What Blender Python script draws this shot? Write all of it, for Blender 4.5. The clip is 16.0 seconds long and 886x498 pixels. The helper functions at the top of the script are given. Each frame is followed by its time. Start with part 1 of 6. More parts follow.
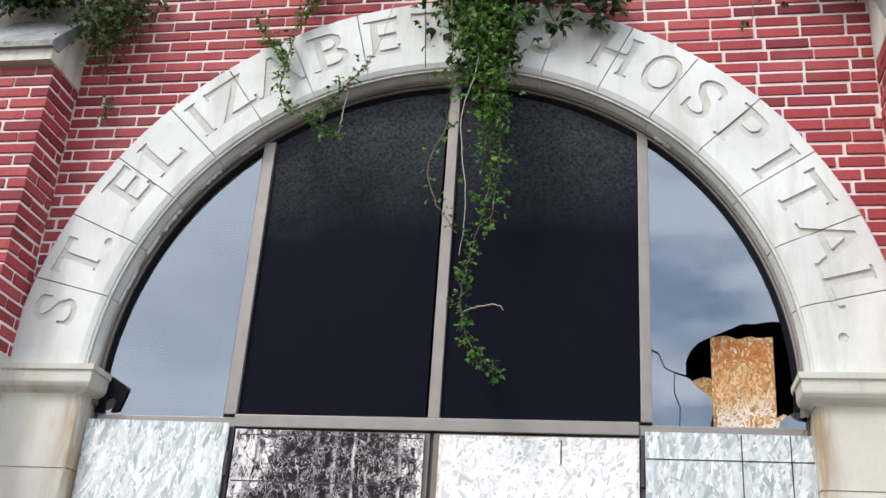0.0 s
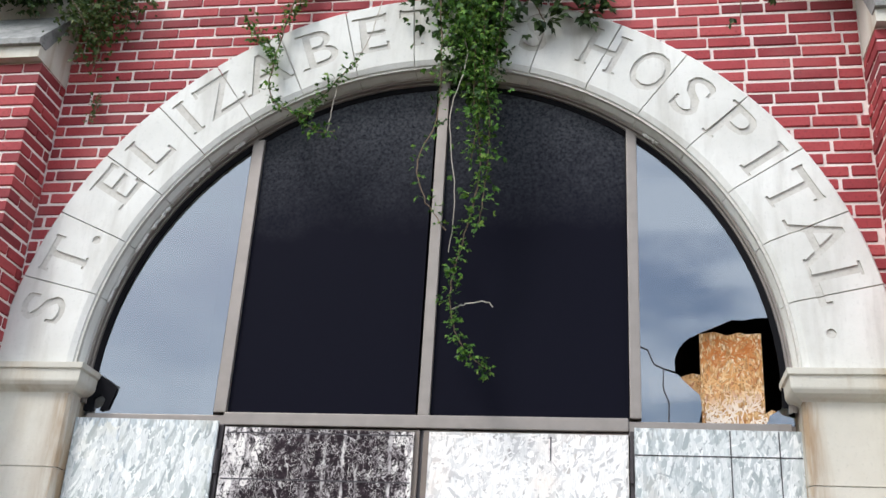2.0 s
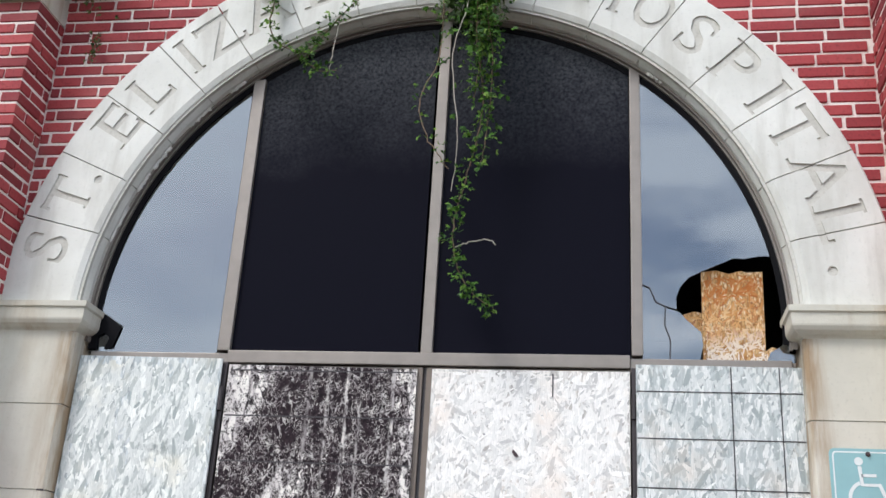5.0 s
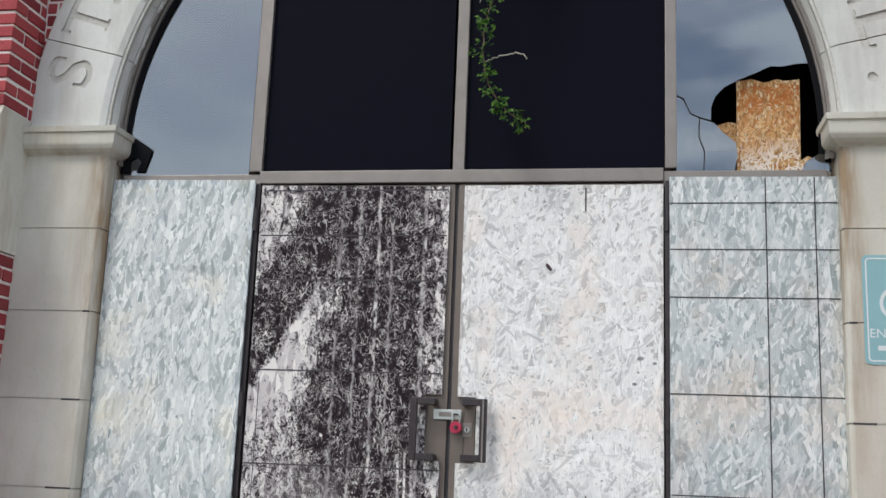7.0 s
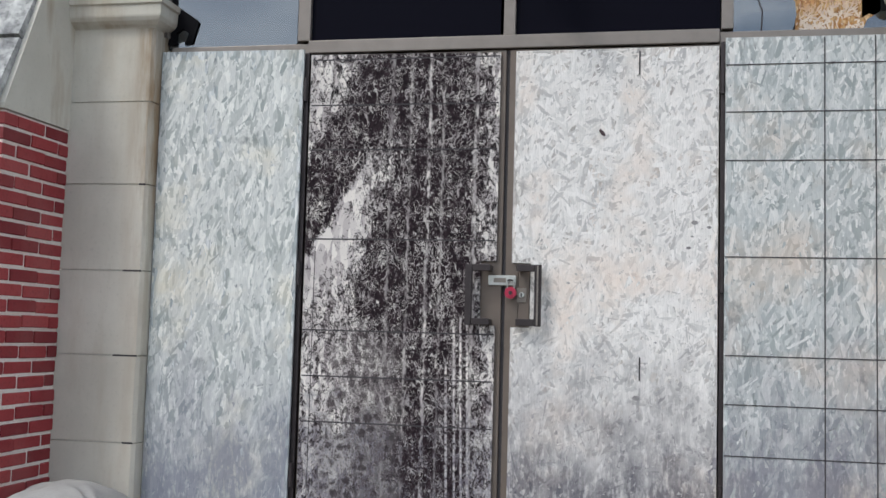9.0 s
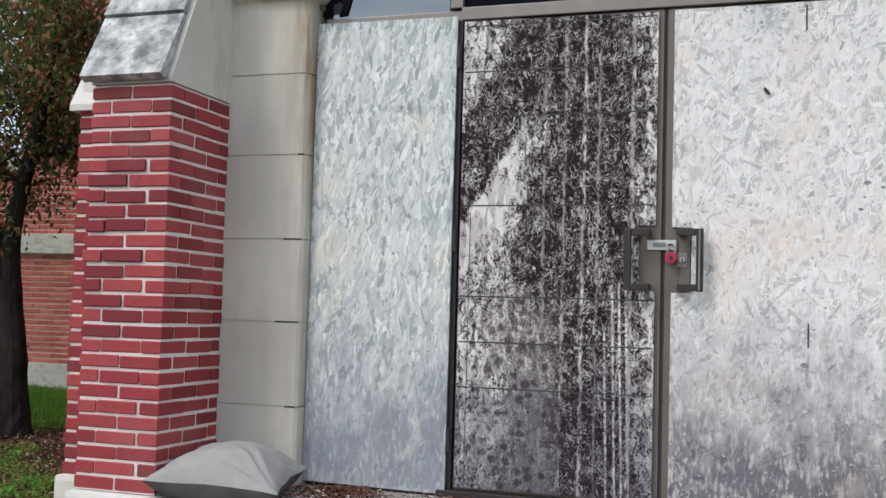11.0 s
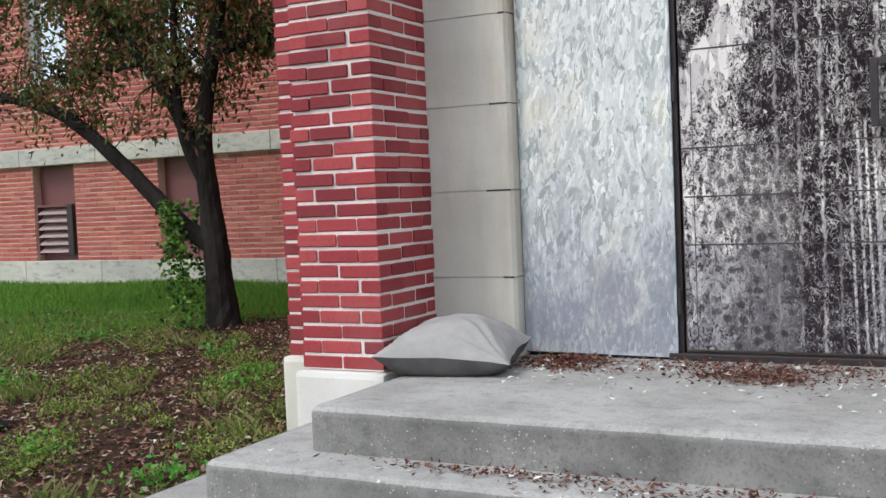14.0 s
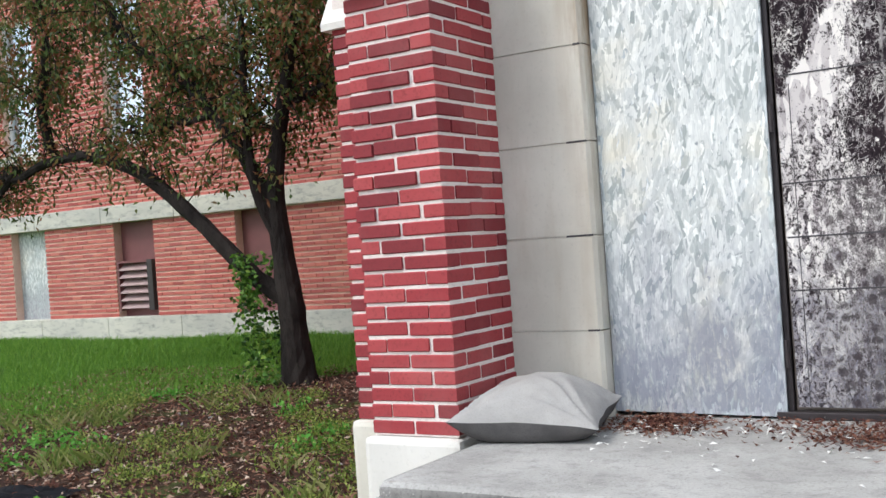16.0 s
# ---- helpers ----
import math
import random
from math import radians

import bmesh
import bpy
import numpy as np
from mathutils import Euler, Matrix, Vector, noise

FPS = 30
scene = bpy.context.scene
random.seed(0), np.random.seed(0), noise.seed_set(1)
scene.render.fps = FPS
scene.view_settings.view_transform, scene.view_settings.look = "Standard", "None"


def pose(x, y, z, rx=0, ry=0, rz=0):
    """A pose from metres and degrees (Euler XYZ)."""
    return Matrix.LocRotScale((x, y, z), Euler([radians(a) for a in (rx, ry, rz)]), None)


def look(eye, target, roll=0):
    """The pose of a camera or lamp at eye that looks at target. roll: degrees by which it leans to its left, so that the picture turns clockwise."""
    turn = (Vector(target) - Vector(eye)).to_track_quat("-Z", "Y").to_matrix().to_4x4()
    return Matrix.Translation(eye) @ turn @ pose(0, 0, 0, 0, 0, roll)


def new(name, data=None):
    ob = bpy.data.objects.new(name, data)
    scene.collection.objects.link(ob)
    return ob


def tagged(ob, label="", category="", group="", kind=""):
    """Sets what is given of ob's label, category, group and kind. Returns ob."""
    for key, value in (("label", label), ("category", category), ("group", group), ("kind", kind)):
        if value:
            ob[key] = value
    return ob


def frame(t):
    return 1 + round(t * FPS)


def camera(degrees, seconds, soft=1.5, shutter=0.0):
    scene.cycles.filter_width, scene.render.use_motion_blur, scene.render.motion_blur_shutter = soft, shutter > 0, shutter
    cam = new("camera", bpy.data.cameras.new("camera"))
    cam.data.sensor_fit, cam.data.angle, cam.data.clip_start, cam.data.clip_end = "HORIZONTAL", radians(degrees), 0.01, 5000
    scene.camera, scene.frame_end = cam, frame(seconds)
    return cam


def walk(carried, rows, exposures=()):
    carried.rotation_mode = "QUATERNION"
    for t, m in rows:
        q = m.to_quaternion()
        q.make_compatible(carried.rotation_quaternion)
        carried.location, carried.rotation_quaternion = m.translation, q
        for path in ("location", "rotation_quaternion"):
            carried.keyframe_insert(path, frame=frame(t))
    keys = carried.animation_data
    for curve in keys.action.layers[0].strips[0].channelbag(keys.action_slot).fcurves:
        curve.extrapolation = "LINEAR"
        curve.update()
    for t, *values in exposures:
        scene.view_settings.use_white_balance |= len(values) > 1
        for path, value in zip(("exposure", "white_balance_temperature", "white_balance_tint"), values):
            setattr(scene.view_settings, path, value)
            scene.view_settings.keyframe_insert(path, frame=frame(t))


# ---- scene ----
cam = camera(45.5, 16.0, soft=1.5)
PATH = [
    (0, (0.885, -4.654, 0.998), (0.545, -2.862, 1.818), 4.0),
    (0.5, (0.879, -4.655, 0.998), (0.545, -2.863, 1.82), 3.9),
    (1, (0.872, -4.66, 0.996), (0.546, -2.866, 1.818), 3.8),
    (1.5, (0.879, -4.657, 0.996), (0.556, -2.863, 1.818), 3.7),
    (2, (0.885, -4.655, 0.996), (0.565, -2.858, 1.813), 3.6),
    (2.5, (0.894, -4.649, 0.994), (0.576, -2.85, 1.809), 3.5),
    (3, (0.891, -4.644, 0.988), (0.578, -2.84, 1.791), 3.3),
    (5.3, (0.848, -4.631, 0.923), (0.534, -2.786, 1.627), 3.4),
    (5.5, (0.841, -4.626, 0.922), (0.523, -2.771, 1.598), 3.0),
    (6, (0.815, -4.633, 0.921), (0.486, -2.757, 1.533), 2.8),
    (6.5, (0.805, -4.626, 0.929), (0.461, -2.715, 1.408), 2.6),
    (7, (0.79, -4.635, 0.936), (0.443, -2.706, 1.338), 2.3),
    (7.5, (0.763, -4.645, 0.934), (0.41, -2.702, 1.25), 2.2),
    (8, (0.738, -4.651, 0.926), (0.378, -2.7, 1.181), 2.1),
    (8.5, (0.721, -4.659, 0.916), (0.342, -2.706, 1.126), 2.0),
    (9, (0.694, -4.669, 0.913), (0.292, -2.716, 1.073), 1.6),
    (9.2, (0.682, -4.675, 0.911), (0.263, -2.725, 1.057), 1.4),
    (11.3, (0.549, -4.672, 0.828), (-0.131, -2.795, 0.949), 1.4),
    (11.5, (0.533, -4.664, 0.826), (-0.175, -2.798, 0.949), 1.1),
    (12, (0.494, -4.662, 0.823), (-0.259, -2.813, 0.946), 0.2),
    (12.5, (0.439, -4.657, 0.808), (-0.324, -2.809, 0.883), -0.1),
    (13, (0.382, -4.657, 0.788), (-0.379, -2.807, 0.809), -1.2),
    (13.5, (0.318, -4.624, 0.771), (-0.516, -2.806, 0.745), -0.6),
    (14, (0.267, -4.556, 0.75), (-0.655, -2.784, 0.652), -2.4),
    (14.5, (0.203, -4.455, 0.742), (-0.825, -2.743, 0.64), -4.5),
    (15, (0.163, -4.346, 0.749), (-0.904, -2.657, 0.654), -4.6),
    (15.5, (0.153, -4.278, 0.754), (-0.911, -2.585, 0.707), -5.2),
    (16, (0.121, -4.214, 0.772), (-0.935, -2.515, 0.765), -4.1),
]
EXPOSURES = [(0, 0.88, 6150, 10), (3, 0.84, 6150, 10), (5.5, 0.62, 6150, 10), (7, 0.3, 6150, 9), (8, 0.17, 6150, 9), (9.2, 0.15, 6150, 9),
             (11.3, 0.28, 6150, 9), (12.5, 0.33, 6150, 9), (14, 0.5, 6150, 9), (15, 0.6, 6150, 9), (16, 0.76, 6150, 9)]
walk(cam, [(t, look(eye, target, roll)) for t, eye, target, roll in PATH], EXPOSURES)

# ---- world, sun, exposure ----
world = bpy.data.worlds.new("world")
scene.world = world
world.use_nodes = True
wn = world.node_tree
wn.nodes.clear()
w_out = wn.nodes.new("ShaderNodeOutputWorld")
w_bg = wn.nodes.new("ShaderNodeBackground")
w_sky = wn.nodes.new("ShaderNodeTexSky")
w_sky.sky_type = "NISHITA"
w_sky.sun_disc = False
w_sky.sun_elevation = radians(48)
w_sky.sun_rotation = radians(215)
w_sky.air_density = 1.2
w_sky.dust_density = 2.5
w_co = wn.nodes.new("ShaderNodeTexCoord")
w_map = wn.nodes.new("ShaderNodeMapping")
w_map.inputs["Scale"].default_value = (1.0, 1.0, 2.6)
w_noise = wn.nodes.new("ShaderNodeTexNoise")
w_noise.inputs["Scale"].default_value = 4.5
w_noise.inputs["Detail"].default_value = 6
w_noise.inputs["Roughness"].default_value = 0.55
w_ramp = wn.nodes.new("ShaderNodeValToRGB")
w_ramp.color_ramp.elements[0].position = 0.43
w_ramp.color_ramp.elements[1].position = 0.6
w_mix = wn.nodes.new("ShaderNodeMixRGB")
w_mix.inputs["Color2"].default_value = (10.5, 10.8, 11.2, 1)
wn.links.new(w_co.outputs["Generated"], w_map.inputs["Vector"])
wn.links.new(w_map.outputs["Vector"], w_noise.inputs["Vector"])
wn.links.new(w_noise.outputs["Fac"], w_ramp.inputs["Fac"])
wn.links.new(w_ramp.outputs["Color"], w_mix.inputs["Fac"])
wn.links.new(w_sky.outputs["Color"], w_mix.inputs["Color1"])
wn.links.new(w_mix.outputs["Color"], w_bg.inputs["Color"])
wn.links.new(w_bg.outputs["Background"], w_out.inputs["Surface"])
w_bg.inputs["Strength"].default_value = 0.12

sun_data = bpy.data.lights.new("sun", "SUN")
sun_data.energy = 1.1
sun_data.angle = radians(14)
sun_data.color = (1.0, 0.96, 0.9)
sun = new("sun", sun_data)
sun.matrix_world = look((0, 0, 0), (3.0, 4.0, -6.0))


# ---- materials ----
def nodes_of(name):
    m = bpy.data.materials.new(name)
    m.use_nodes = True
    t = m.node_tree
    return m, t, t.nodes["Principled BSDF"]


def node(t, kind, **inputs):
    n = t.nodes.new(kind)
    for k, v in inputs.items():
        n.inputs[k.replace("_", " ")].default_value = v
    return n


def world_coords(t, scale=(1, 1, 1), rot=(0, 0, 0)):
    c = t.nodes.new("ShaderNodeNewGeometry")
    m = t.nodes.new("ShaderNodeMapping")
    m.inputs["Scale"].default_value = scale
    m.inputs["Rotation"].default_value = rot
    t.links.new(c.outputs["Position"], m.inputs["Vector"])
    return m.outputs["Vector"]


def noise_tex(t, vec, scale, detail=4.0, rough=0.55):
    n = node(t, "ShaderNodeTexNoise", Scale=scale, Detail=detail, Roughness=rough)
    t.links.new(vec, n.inputs["Vector"])
    return n.outputs["Fac"]


def ramp(t, fac, stops):
    r = t.nodes.new("ShaderNodeValToRGB")
    e = r.color_ramp.elements
    while len(e) < len(stops):
        e.new(0.5)
    for el, (p, c) in zip(e, stops):
        el.position = p
        el.color = (*c, 1) if len(c) == 3 else c
    t.links.new(fac, r.inputs["Fac"])
    return r.outputs["Color"]


def grey(t, fac, lo, hi):
    return ramp(t, fac, [(lo, (0, 0, 0)), (hi, (1, 1, 1))])


def mix(t, fac, a, b, mode="MIX"):
    n = t.nodes.new("ShaderNodeMixRGB")
    n.blend_type = mode
    for sock, v in (("Fac", fac), ("Color1", a), ("Color2", b)):
        if isinstance(v, (int, float)):
            n.inputs[sock].default_value = v
        elif isinstance(v, tuple):
            n.inputs[sock].default_value = (*v, 1)
        else:
            t.links.new(v, n.inputs[sock])
    return n.outputs["Color"]


def bump(t, p, height, strength=0.4, distance=0.004):
    b = node(t, "ShaderNodeBump", Strength=strength, Distance=distance)
    t.links.new(height, b.inputs["Height"])
    t.links.new(b.outputs["Normal"], p.inputs["Normal"])


def mottled(name, c1, c2, c3, s1=3.0, s2=40.0, rough=0.85, bump_s=0.35, dist=0.003, stretch=(1, 1, 1), metallic=0.0):
    """Two scales of colour variation and a fine relief."""
    m, t, p = nodes_of(name)
    v = world_coords(t, stretch)
    big = noise_tex(t, v, s1, 5)
    fine = noise_tex(t, v, s2, 6, 0.65)
    c = mix(t, grey(t, big, 0.35, 0.68), c1, c2)
    c = mix(t, grey(t, fine, 0.5, 0.78), c, c3)
    t.links.new(c, p.inputs["Base Color"])
    p.inputs["Roughness"].default_value = rough
    p.inputs["Metallic"].default_value = metallic
    bump(t, p, fine, bump_s, dist)
    return m


def brick_material(name, dark, mid, light, joint=None):
    m, t, p = nodes_of(name)
    info = t.nodes.new("ShaderNodeObjectInfo")
    geo = t.nodes.new("ShaderNodeNewGeometry")
    add = node(t, "ShaderNodeMath")
    add.operation = "ADD"
    t.links.new(info.outputs["Random"], add.inputs[0])
    t.links.new(geo.outputs["Random Per Island"], add.inputs[1])
    fr = t.nodes.new("ShaderNodeMath")
    fr.operation = "FRACT"
    t.links.new(add.outputs[0], fr.inputs[0])
    c = ramp(t, fr.outputs[0], [(0.0, dark), (0.5, mid), (1.0, light)])
    v = world_coords(t)
    fine = noise_tex(t, v, 70, 6, 0.7)
    big = noise_tex(t, v, 2.3, 4)
    c = mix(t, grey(t, fine, 0.52, 0.8), c, tuple(x * 0.6 for x in dark))
    c = mix(t, mix(t, 1.0, grey(t, big, 0.5, 0.75), (0.25, 0.25, 0.25), "MULTIPLY"), c, (0.42, 0.2, 0.18))
    t.links.new(c, p.inputs["Base Color"])
    p.inputs["Roughness"].default_value = 0.8
    bump(t, p, fine, 0.45, 0.003)
    return m


def stone_material(name, base, pale, stain, stain_amount=0.75, run_off=0.0):
    """Limestone with vertical run-off stains and pitting."""
    m, t, p = nodes_of(name)
    v = world_coords(t)
    big = noise_tex(t, v, 2.1, 5)
    fine = noise_tex(t, v, 55, 7, 0.7)
    streak = noise_tex(t, world_coords(t, (4.5, 4.5, 0.7)), 1.7, 5, 0.6)
    c = mix(t, grey(t, big, 0.35, 0.65), base, pale)
    f = mix(t, 1.0, grey(t, streak, 0.5, 0.74), (stain_amount,) * 3, "MULTIPLY")
    c = mix(t, f, c, stain)
    if run_off:
        # rusty water marks that came down along the door reveal from the moulding above
        sep = t.nodes.new("ShaderNodeSeparateXYZ")
        t.links.new(v, sep.inputs[0])
        side = t.nodes.new("ShaderNodeMath")
        side.operation = "ABSOLUTE"
        t.links.new(sep.outputs["X"], side.inputs[0])
        near = t.nodes.new("ShaderNodeMapRange")
        near.inputs["From Min"].default_value, near.inputs["From Max"].default_value = 1.69, 1.8
        near.inputs["To Min"].default_value, near.inputs["To Max"].default_value = run_off, 0.0
        t.links.new(side.outputs[0], near.inputs["Value"])
        drip = noise_tex(t, world_coords(t, (7, 7, 0.9)), 1.3, 5, 0.65)
        high = t.nodes.new("ShaderNodeMapRange")
        high.inputs["From Min"].default_value, high.inputs["From Max"].default_value = 0.8, 1.7
        high.inputs["To Min"].default_value = 0.2
        t.links.new(sep.outputs["Z"], high.inputs["Value"])
        mark = mix(t, 1.0, mix(t, 1.0, near.outputs[0], grey(t, drip, 0.4, 0.6), "MULTIPLY"), high.outputs[0], "MULTIPLY")
        c = mix(t, mark, c, (0.3, 0.2, 0.11))
    c = mix(t, mix(t, 1.0, grey(t, fine, 0.55, 0.8), (0.4, 0.4, 0.4), "MULTIPLY"), c, tuple(x * 0.6 for x in base))
    t.links.new(c, p.inputs["Base Color"])
    p.inputs["Roughness"].default_value = 0.88
    bump(t, p, fine, 0.3, 0.003)
    return m


def flakes(t, scale, angle, long, warp=0.9):
    """One layer of stretched wood flakes: a tone for each, and the distance to its edge."""
    vec = world_coords(t, (scale, 1, scale / long), (0, angle, 0))
    wob = node(t, "ShaderNodeTexNoise", Scale=0.9, Detail=3.0)
    t.links.new(vec, wob.inputs["Vector"])
    add = t.nodes.new("ShaderNodeVectorMath")
    add.operation = "MULTIPLY_ADD"
    t.links.new(wob.outputs["Color"], add.inputs[0])
    add.inputs[1].default_value = (warp, 0, warp)
    t.links.new(vec, add.inputs[2])
    flat = t.nodes.new("ShaderNodeVectorMath")
    flat.operation = "MULTIPLY"
    flat.inputs[1].default_value = (1, 0, 1)
    t.links.new(add.outputs[0], flat.inputs[0])
    vo = node(t, "ShaderNodeTexVoronoi", Scale=1.0)
    t.links.new(flat.outputs[0], vo.inputs["Vector"])
    sep = t.nodes.new("ShaderNodeSeparateColor")
    t.links.new(vo.outputs["Color"], sep.inputs[0])
    grain = noise_tex(t, world_coords(t, (scale * 5, 1, scale * 5 / (long * 4)), (0, angle, 0)), 1.0, 3)
    return sep.outputs[0], sep.outputs[1], vo.outputs["Distance"], grain


def osb_material(name, tones, angle=0.0, long=4.0, dirt=(0.12, 0.11, 0.13), dirt_height=0.55, warm=(0.55, 0.42, 0.28), scale=34.0):
    """Pressed wood flakes in several layers at different slants, each flake with a tone of its own, weathered."""
    m, t, p = nodes_of(name)
    n = len(tones) - 1
    stops = [(i / n, c) for i, c in enumerate(tones)]
    c, h = None, None
    for k, (rot, sc, cut) in enumerate(((angle, 1.0, 0), (angle + 0.5, 1.3, 0.5), (angle - 0.45, 1.1, 0.62), (angle + 0.15, 1.9, 0.66), (angle - 0.9, 1.6, 0.78))):
        tone, pick, dist, grain = flakes(t, scale * sc, rot, long)
        col = ramp(t, tone, stops)
        col = mix(t, mix(t, 1.0, grey(t, grain, 0.45, 0.75), (0.5,) * 3, "MULTIPLY"), col, tuple(x * 0.72 for x in tones[0]))
        col = mix(t, mix(t, 1.0, grey(t, dist, 0.42, 0.8), (0.75,) * 3, "MULTIPLY"), col, tuple(x * 0.6 for x in tones[0]))
        if c is None:
            c, h = col, tone
        else:
            f = grey(t, pick, cut, cut + 0.02)
            c, h = mix(t, f, c, col), mix(t, f, h, tone)
    v = world_coords(t)
    blot = noise_tex(t, v, 1.6, 5, 0.6)
    c = mix(t, mix(t, 1.0, grey(t, blot, 0.52, 0.75), (0.4,) * 3, "MULTIPLY"), c, warm)
    pits = noise_tex(t, world_coords(t, (1, 1, 0.6), (0, angle, 0)), 45, 5, 0.7)
    c = mix(t, grey(t, pits, 0.66, 0.74), c, tuple(x * 0.3 for x in tones[0]))
    # splash dirt along the foot of the board, with a ragged upper edge
    sepz = t.nodes.new("ShaderNodeSeparateXYZ")
    geo = t.nodes.new("ShaderNodeNewGeometry")
    t.links.new(geo.outputs["Position"], sepz.inputs[0])
    rag = noise_tex(t, world_coords(t, (1.0, 1.0, 0.6)), 5.0, 6, 0.7)
    hh = node(t, "ShaderNodeMath")
    hh.operation = "MULTIPLY_ADD"
    t.links.new(rag, hh.inputs[0])
    hh.inputs[1].default_value = -1.6 * dirt_height
    t.links.new(sepz.outputs["Z"], hh.inputs[2])
    f = ramp(t, hh.outputs[0], [(0.0, (0.8,) * 3), (dirt_height * 0.42, (0, 0, 0))])
    f = mix(t, 1.0, f, grey(t, mix(t, 0.5, pits, h), 0.2, 0.75), "MULTIPLY")
    c = mix(t, f, c, dirt)
    t.links.new(c, p.inputs["Base Color"])
    p.inputs["Roughness"].default_value = 0.8
    bump(t, p, h, 0.5, 0.003)
    return m


def stained_osb(name):
    """Board under black-brown tar that has worn to pale specks, veins, runs and bare patches."""
    m, t, p = nodes_of(name)
    v = world_coords(t)
    sx = t.nodes.new("ShaderNodeSeparateXYZ")
    t.links.new(v, sx.inputs[0])

    def maths(op, *values):
        n = t.nodes.new("ShaderNodeMath")
        n.operation = op
        for k, val in enumerate(values):
            if isinstance(val, (int, float)):
                n.inputs[k].default_value = val
            else:
                t.links.new(val, n.inputs[k])
        return n.outputs[0]

    def step(value, stops):
        """Stops of position and level; positions may be any metres."""
        lo, hi = stops[0][0], stops[-1][0]
        r = t.nodes.new("ShaderNodeMapRange")
        r.inputs["From Min"].default_value, r.inputs["From Max"].default_value = lo, hi
        t.links.new(value, r.inputs["Value"])
        return ramp(t, r.outputs[0], [((q - lo) / (hi - lo), (c,) * 3) for q, c in stops])
    tone, pick, dist, grain = flakes(t, 40.0, 0.3, 3.0)
    pale = ramp(t, tone, [(0.0, (0.42, 0.38, 0.38)), (0.5, (0.64, 0.6, 0.58)), (1.0, (0.84, 0.8, 0.75))])
    wob = noise_tex(t, v, 7, 4, 0.6)
    X = maths("ADD", sx.outputs["X"], maths("MULTIPLY", maths("SUBTRACT", wob, 0.5), 0.22))
    Z = sx.outputs["Z"]
    # how much tar is left: thin on the hinge side and along the closing edge, thick between
    tar_left = step(X, [(-0.95, 0.4), (-0.74, 0.45), (-0.64, 0.68), (-0.54, 0.87), (-0.14, 0.85), (-0.08, 0.58), (0.0, 0.38)])
    s = maths("SUBTRACT", maths("SUBTRACT", Z, 1.42), maths("MULTIPLY", maths("ADD", X, 0.92), 1.75))
    band = step(s, [(-0.5, 0.0), (-0.22, 0.0), (-0.16, 0.36), (0.22, 0.38), (0.32, 0.02), (0.6, 0.0)])
    band = mix(t, 1.0, band, step(X, [(-1.0, 1.0), (-0.55, 1.0), (-0.45, 0.0), (-0.2, 0.0)]), "MULTIPLY")
    bare = step(s, [(-0.7, 0.0), (-0.42, 0.25), (-0.24, 0.28), (-0.2, 0.0), (0.0, 0.0)])
    bare = mix(t, 1.0, bare, step(Z, [(1.0, 0.0), (1.3, 1.0), (1.7, 1.0), (1.9, 0.0)]), "MULTIPLY")
    d = mix(t, 1.0, mix(t, 1.0, tar_left, band, "ADD"), bare, "SUBTRACT")
    def curl(scale, detail, twist, stretch=(1, 1, 1)):
        n = node(t, "ShaderNodeTexNoise", Scale=scale, Detail=detail, Roughness=0.6, Distortion=twist)
        t.links.new(world_coords(t, stretch), n.inputs["Vector"])
        return n.outputs["Fac"]

    def band_at(value, centre, half, soft):
        """One near the centre of a value, falling to nothing past half."""
        return step(maths("ABSOLUTE", maths("SUBTRACT", value, centre)), [(0.0, 1.0), (half, 1.0), (half + soft, 0.0)])

    def product(*values):
        out = values[0]
        for q in values[1:]:
            out = mix(t, 1.0, out, q, "MULTIPLY")
        return out
    # flaking follows the strands of the board: coarse torn shapes broken up by fine curled ones
    coarse, fine = curl(27, 4, 2.2, (1, 1, 0.75)), curl(75, 3, 1.6, (1.15, 1, 0.8))
    speck = grey(t, mix(t, 0.42, coarse, fine), 0.36, 0.64)
    speck = mix(t, 0.2, speck, tone)
    f = maths("SUBTRACT", speck, d)
    f = step(f, [(-0.16, 0.0), (-0.03, 0.28), (0.12, 1.0)])
    # curled pale threads where the skin has crazed
    for scale, twist, width, share in ((15.0, 1.5, 0.012, 0.46), (23.0, 2.0, 0.013, 0.46), (38.0, 1.5, 0.018, 0.52)):
        thread = band_at(curl(scale, 1.5, twist, (1.2, 1, 0.8)), 0.5, width, width * 1.2)
        where = grey(t, noise_tex(t, v, 9 + scale * 0.2, 4, 0.6), share, share + 0.1)
        f = mix(t, 1.0, f, product(thread, where, (0.7,) * 3), "LIGHTEN")
    # pale crackled lines down the middle and the closing side, wandering a little
    wander = maths("ADD", sx.outputs["X"], maths("MULTIPLY", maths("SUBTRACT", noise_tex(t, v, 26, 3, 0.6), 0.5), 0.035))
    broken = grey(t, noise_tex(t, world_coords(t, (1, 1, 0.5)), 34, 4, 0.7), 0.4, 0.56)
    for x0, half, level in ((-0.34, 0.0045, 0.85), (-0.43, 0.003, 0.6), (-0.275, 0.0025, 0.5), (-0.125, 0.006, 0.8), (-0.52, 0.003, 0.45)):
        f = mix(t, 1.0, f, product(band_at(wander, x0, half, 0.006), broken, (level,) * 3), "LIGHTEN")
    # four straight white runs below the pull handle
    slope = maths("ADD", sx.outputs["X"], maths("MULTIPLY", Z, 0.028))
    slope = maths("ADD", slope, maths("MULTIPLY", maths("SUBTRACT", noise_tex(t, v, 60, 2, 0.5), 0.5), 0.008))
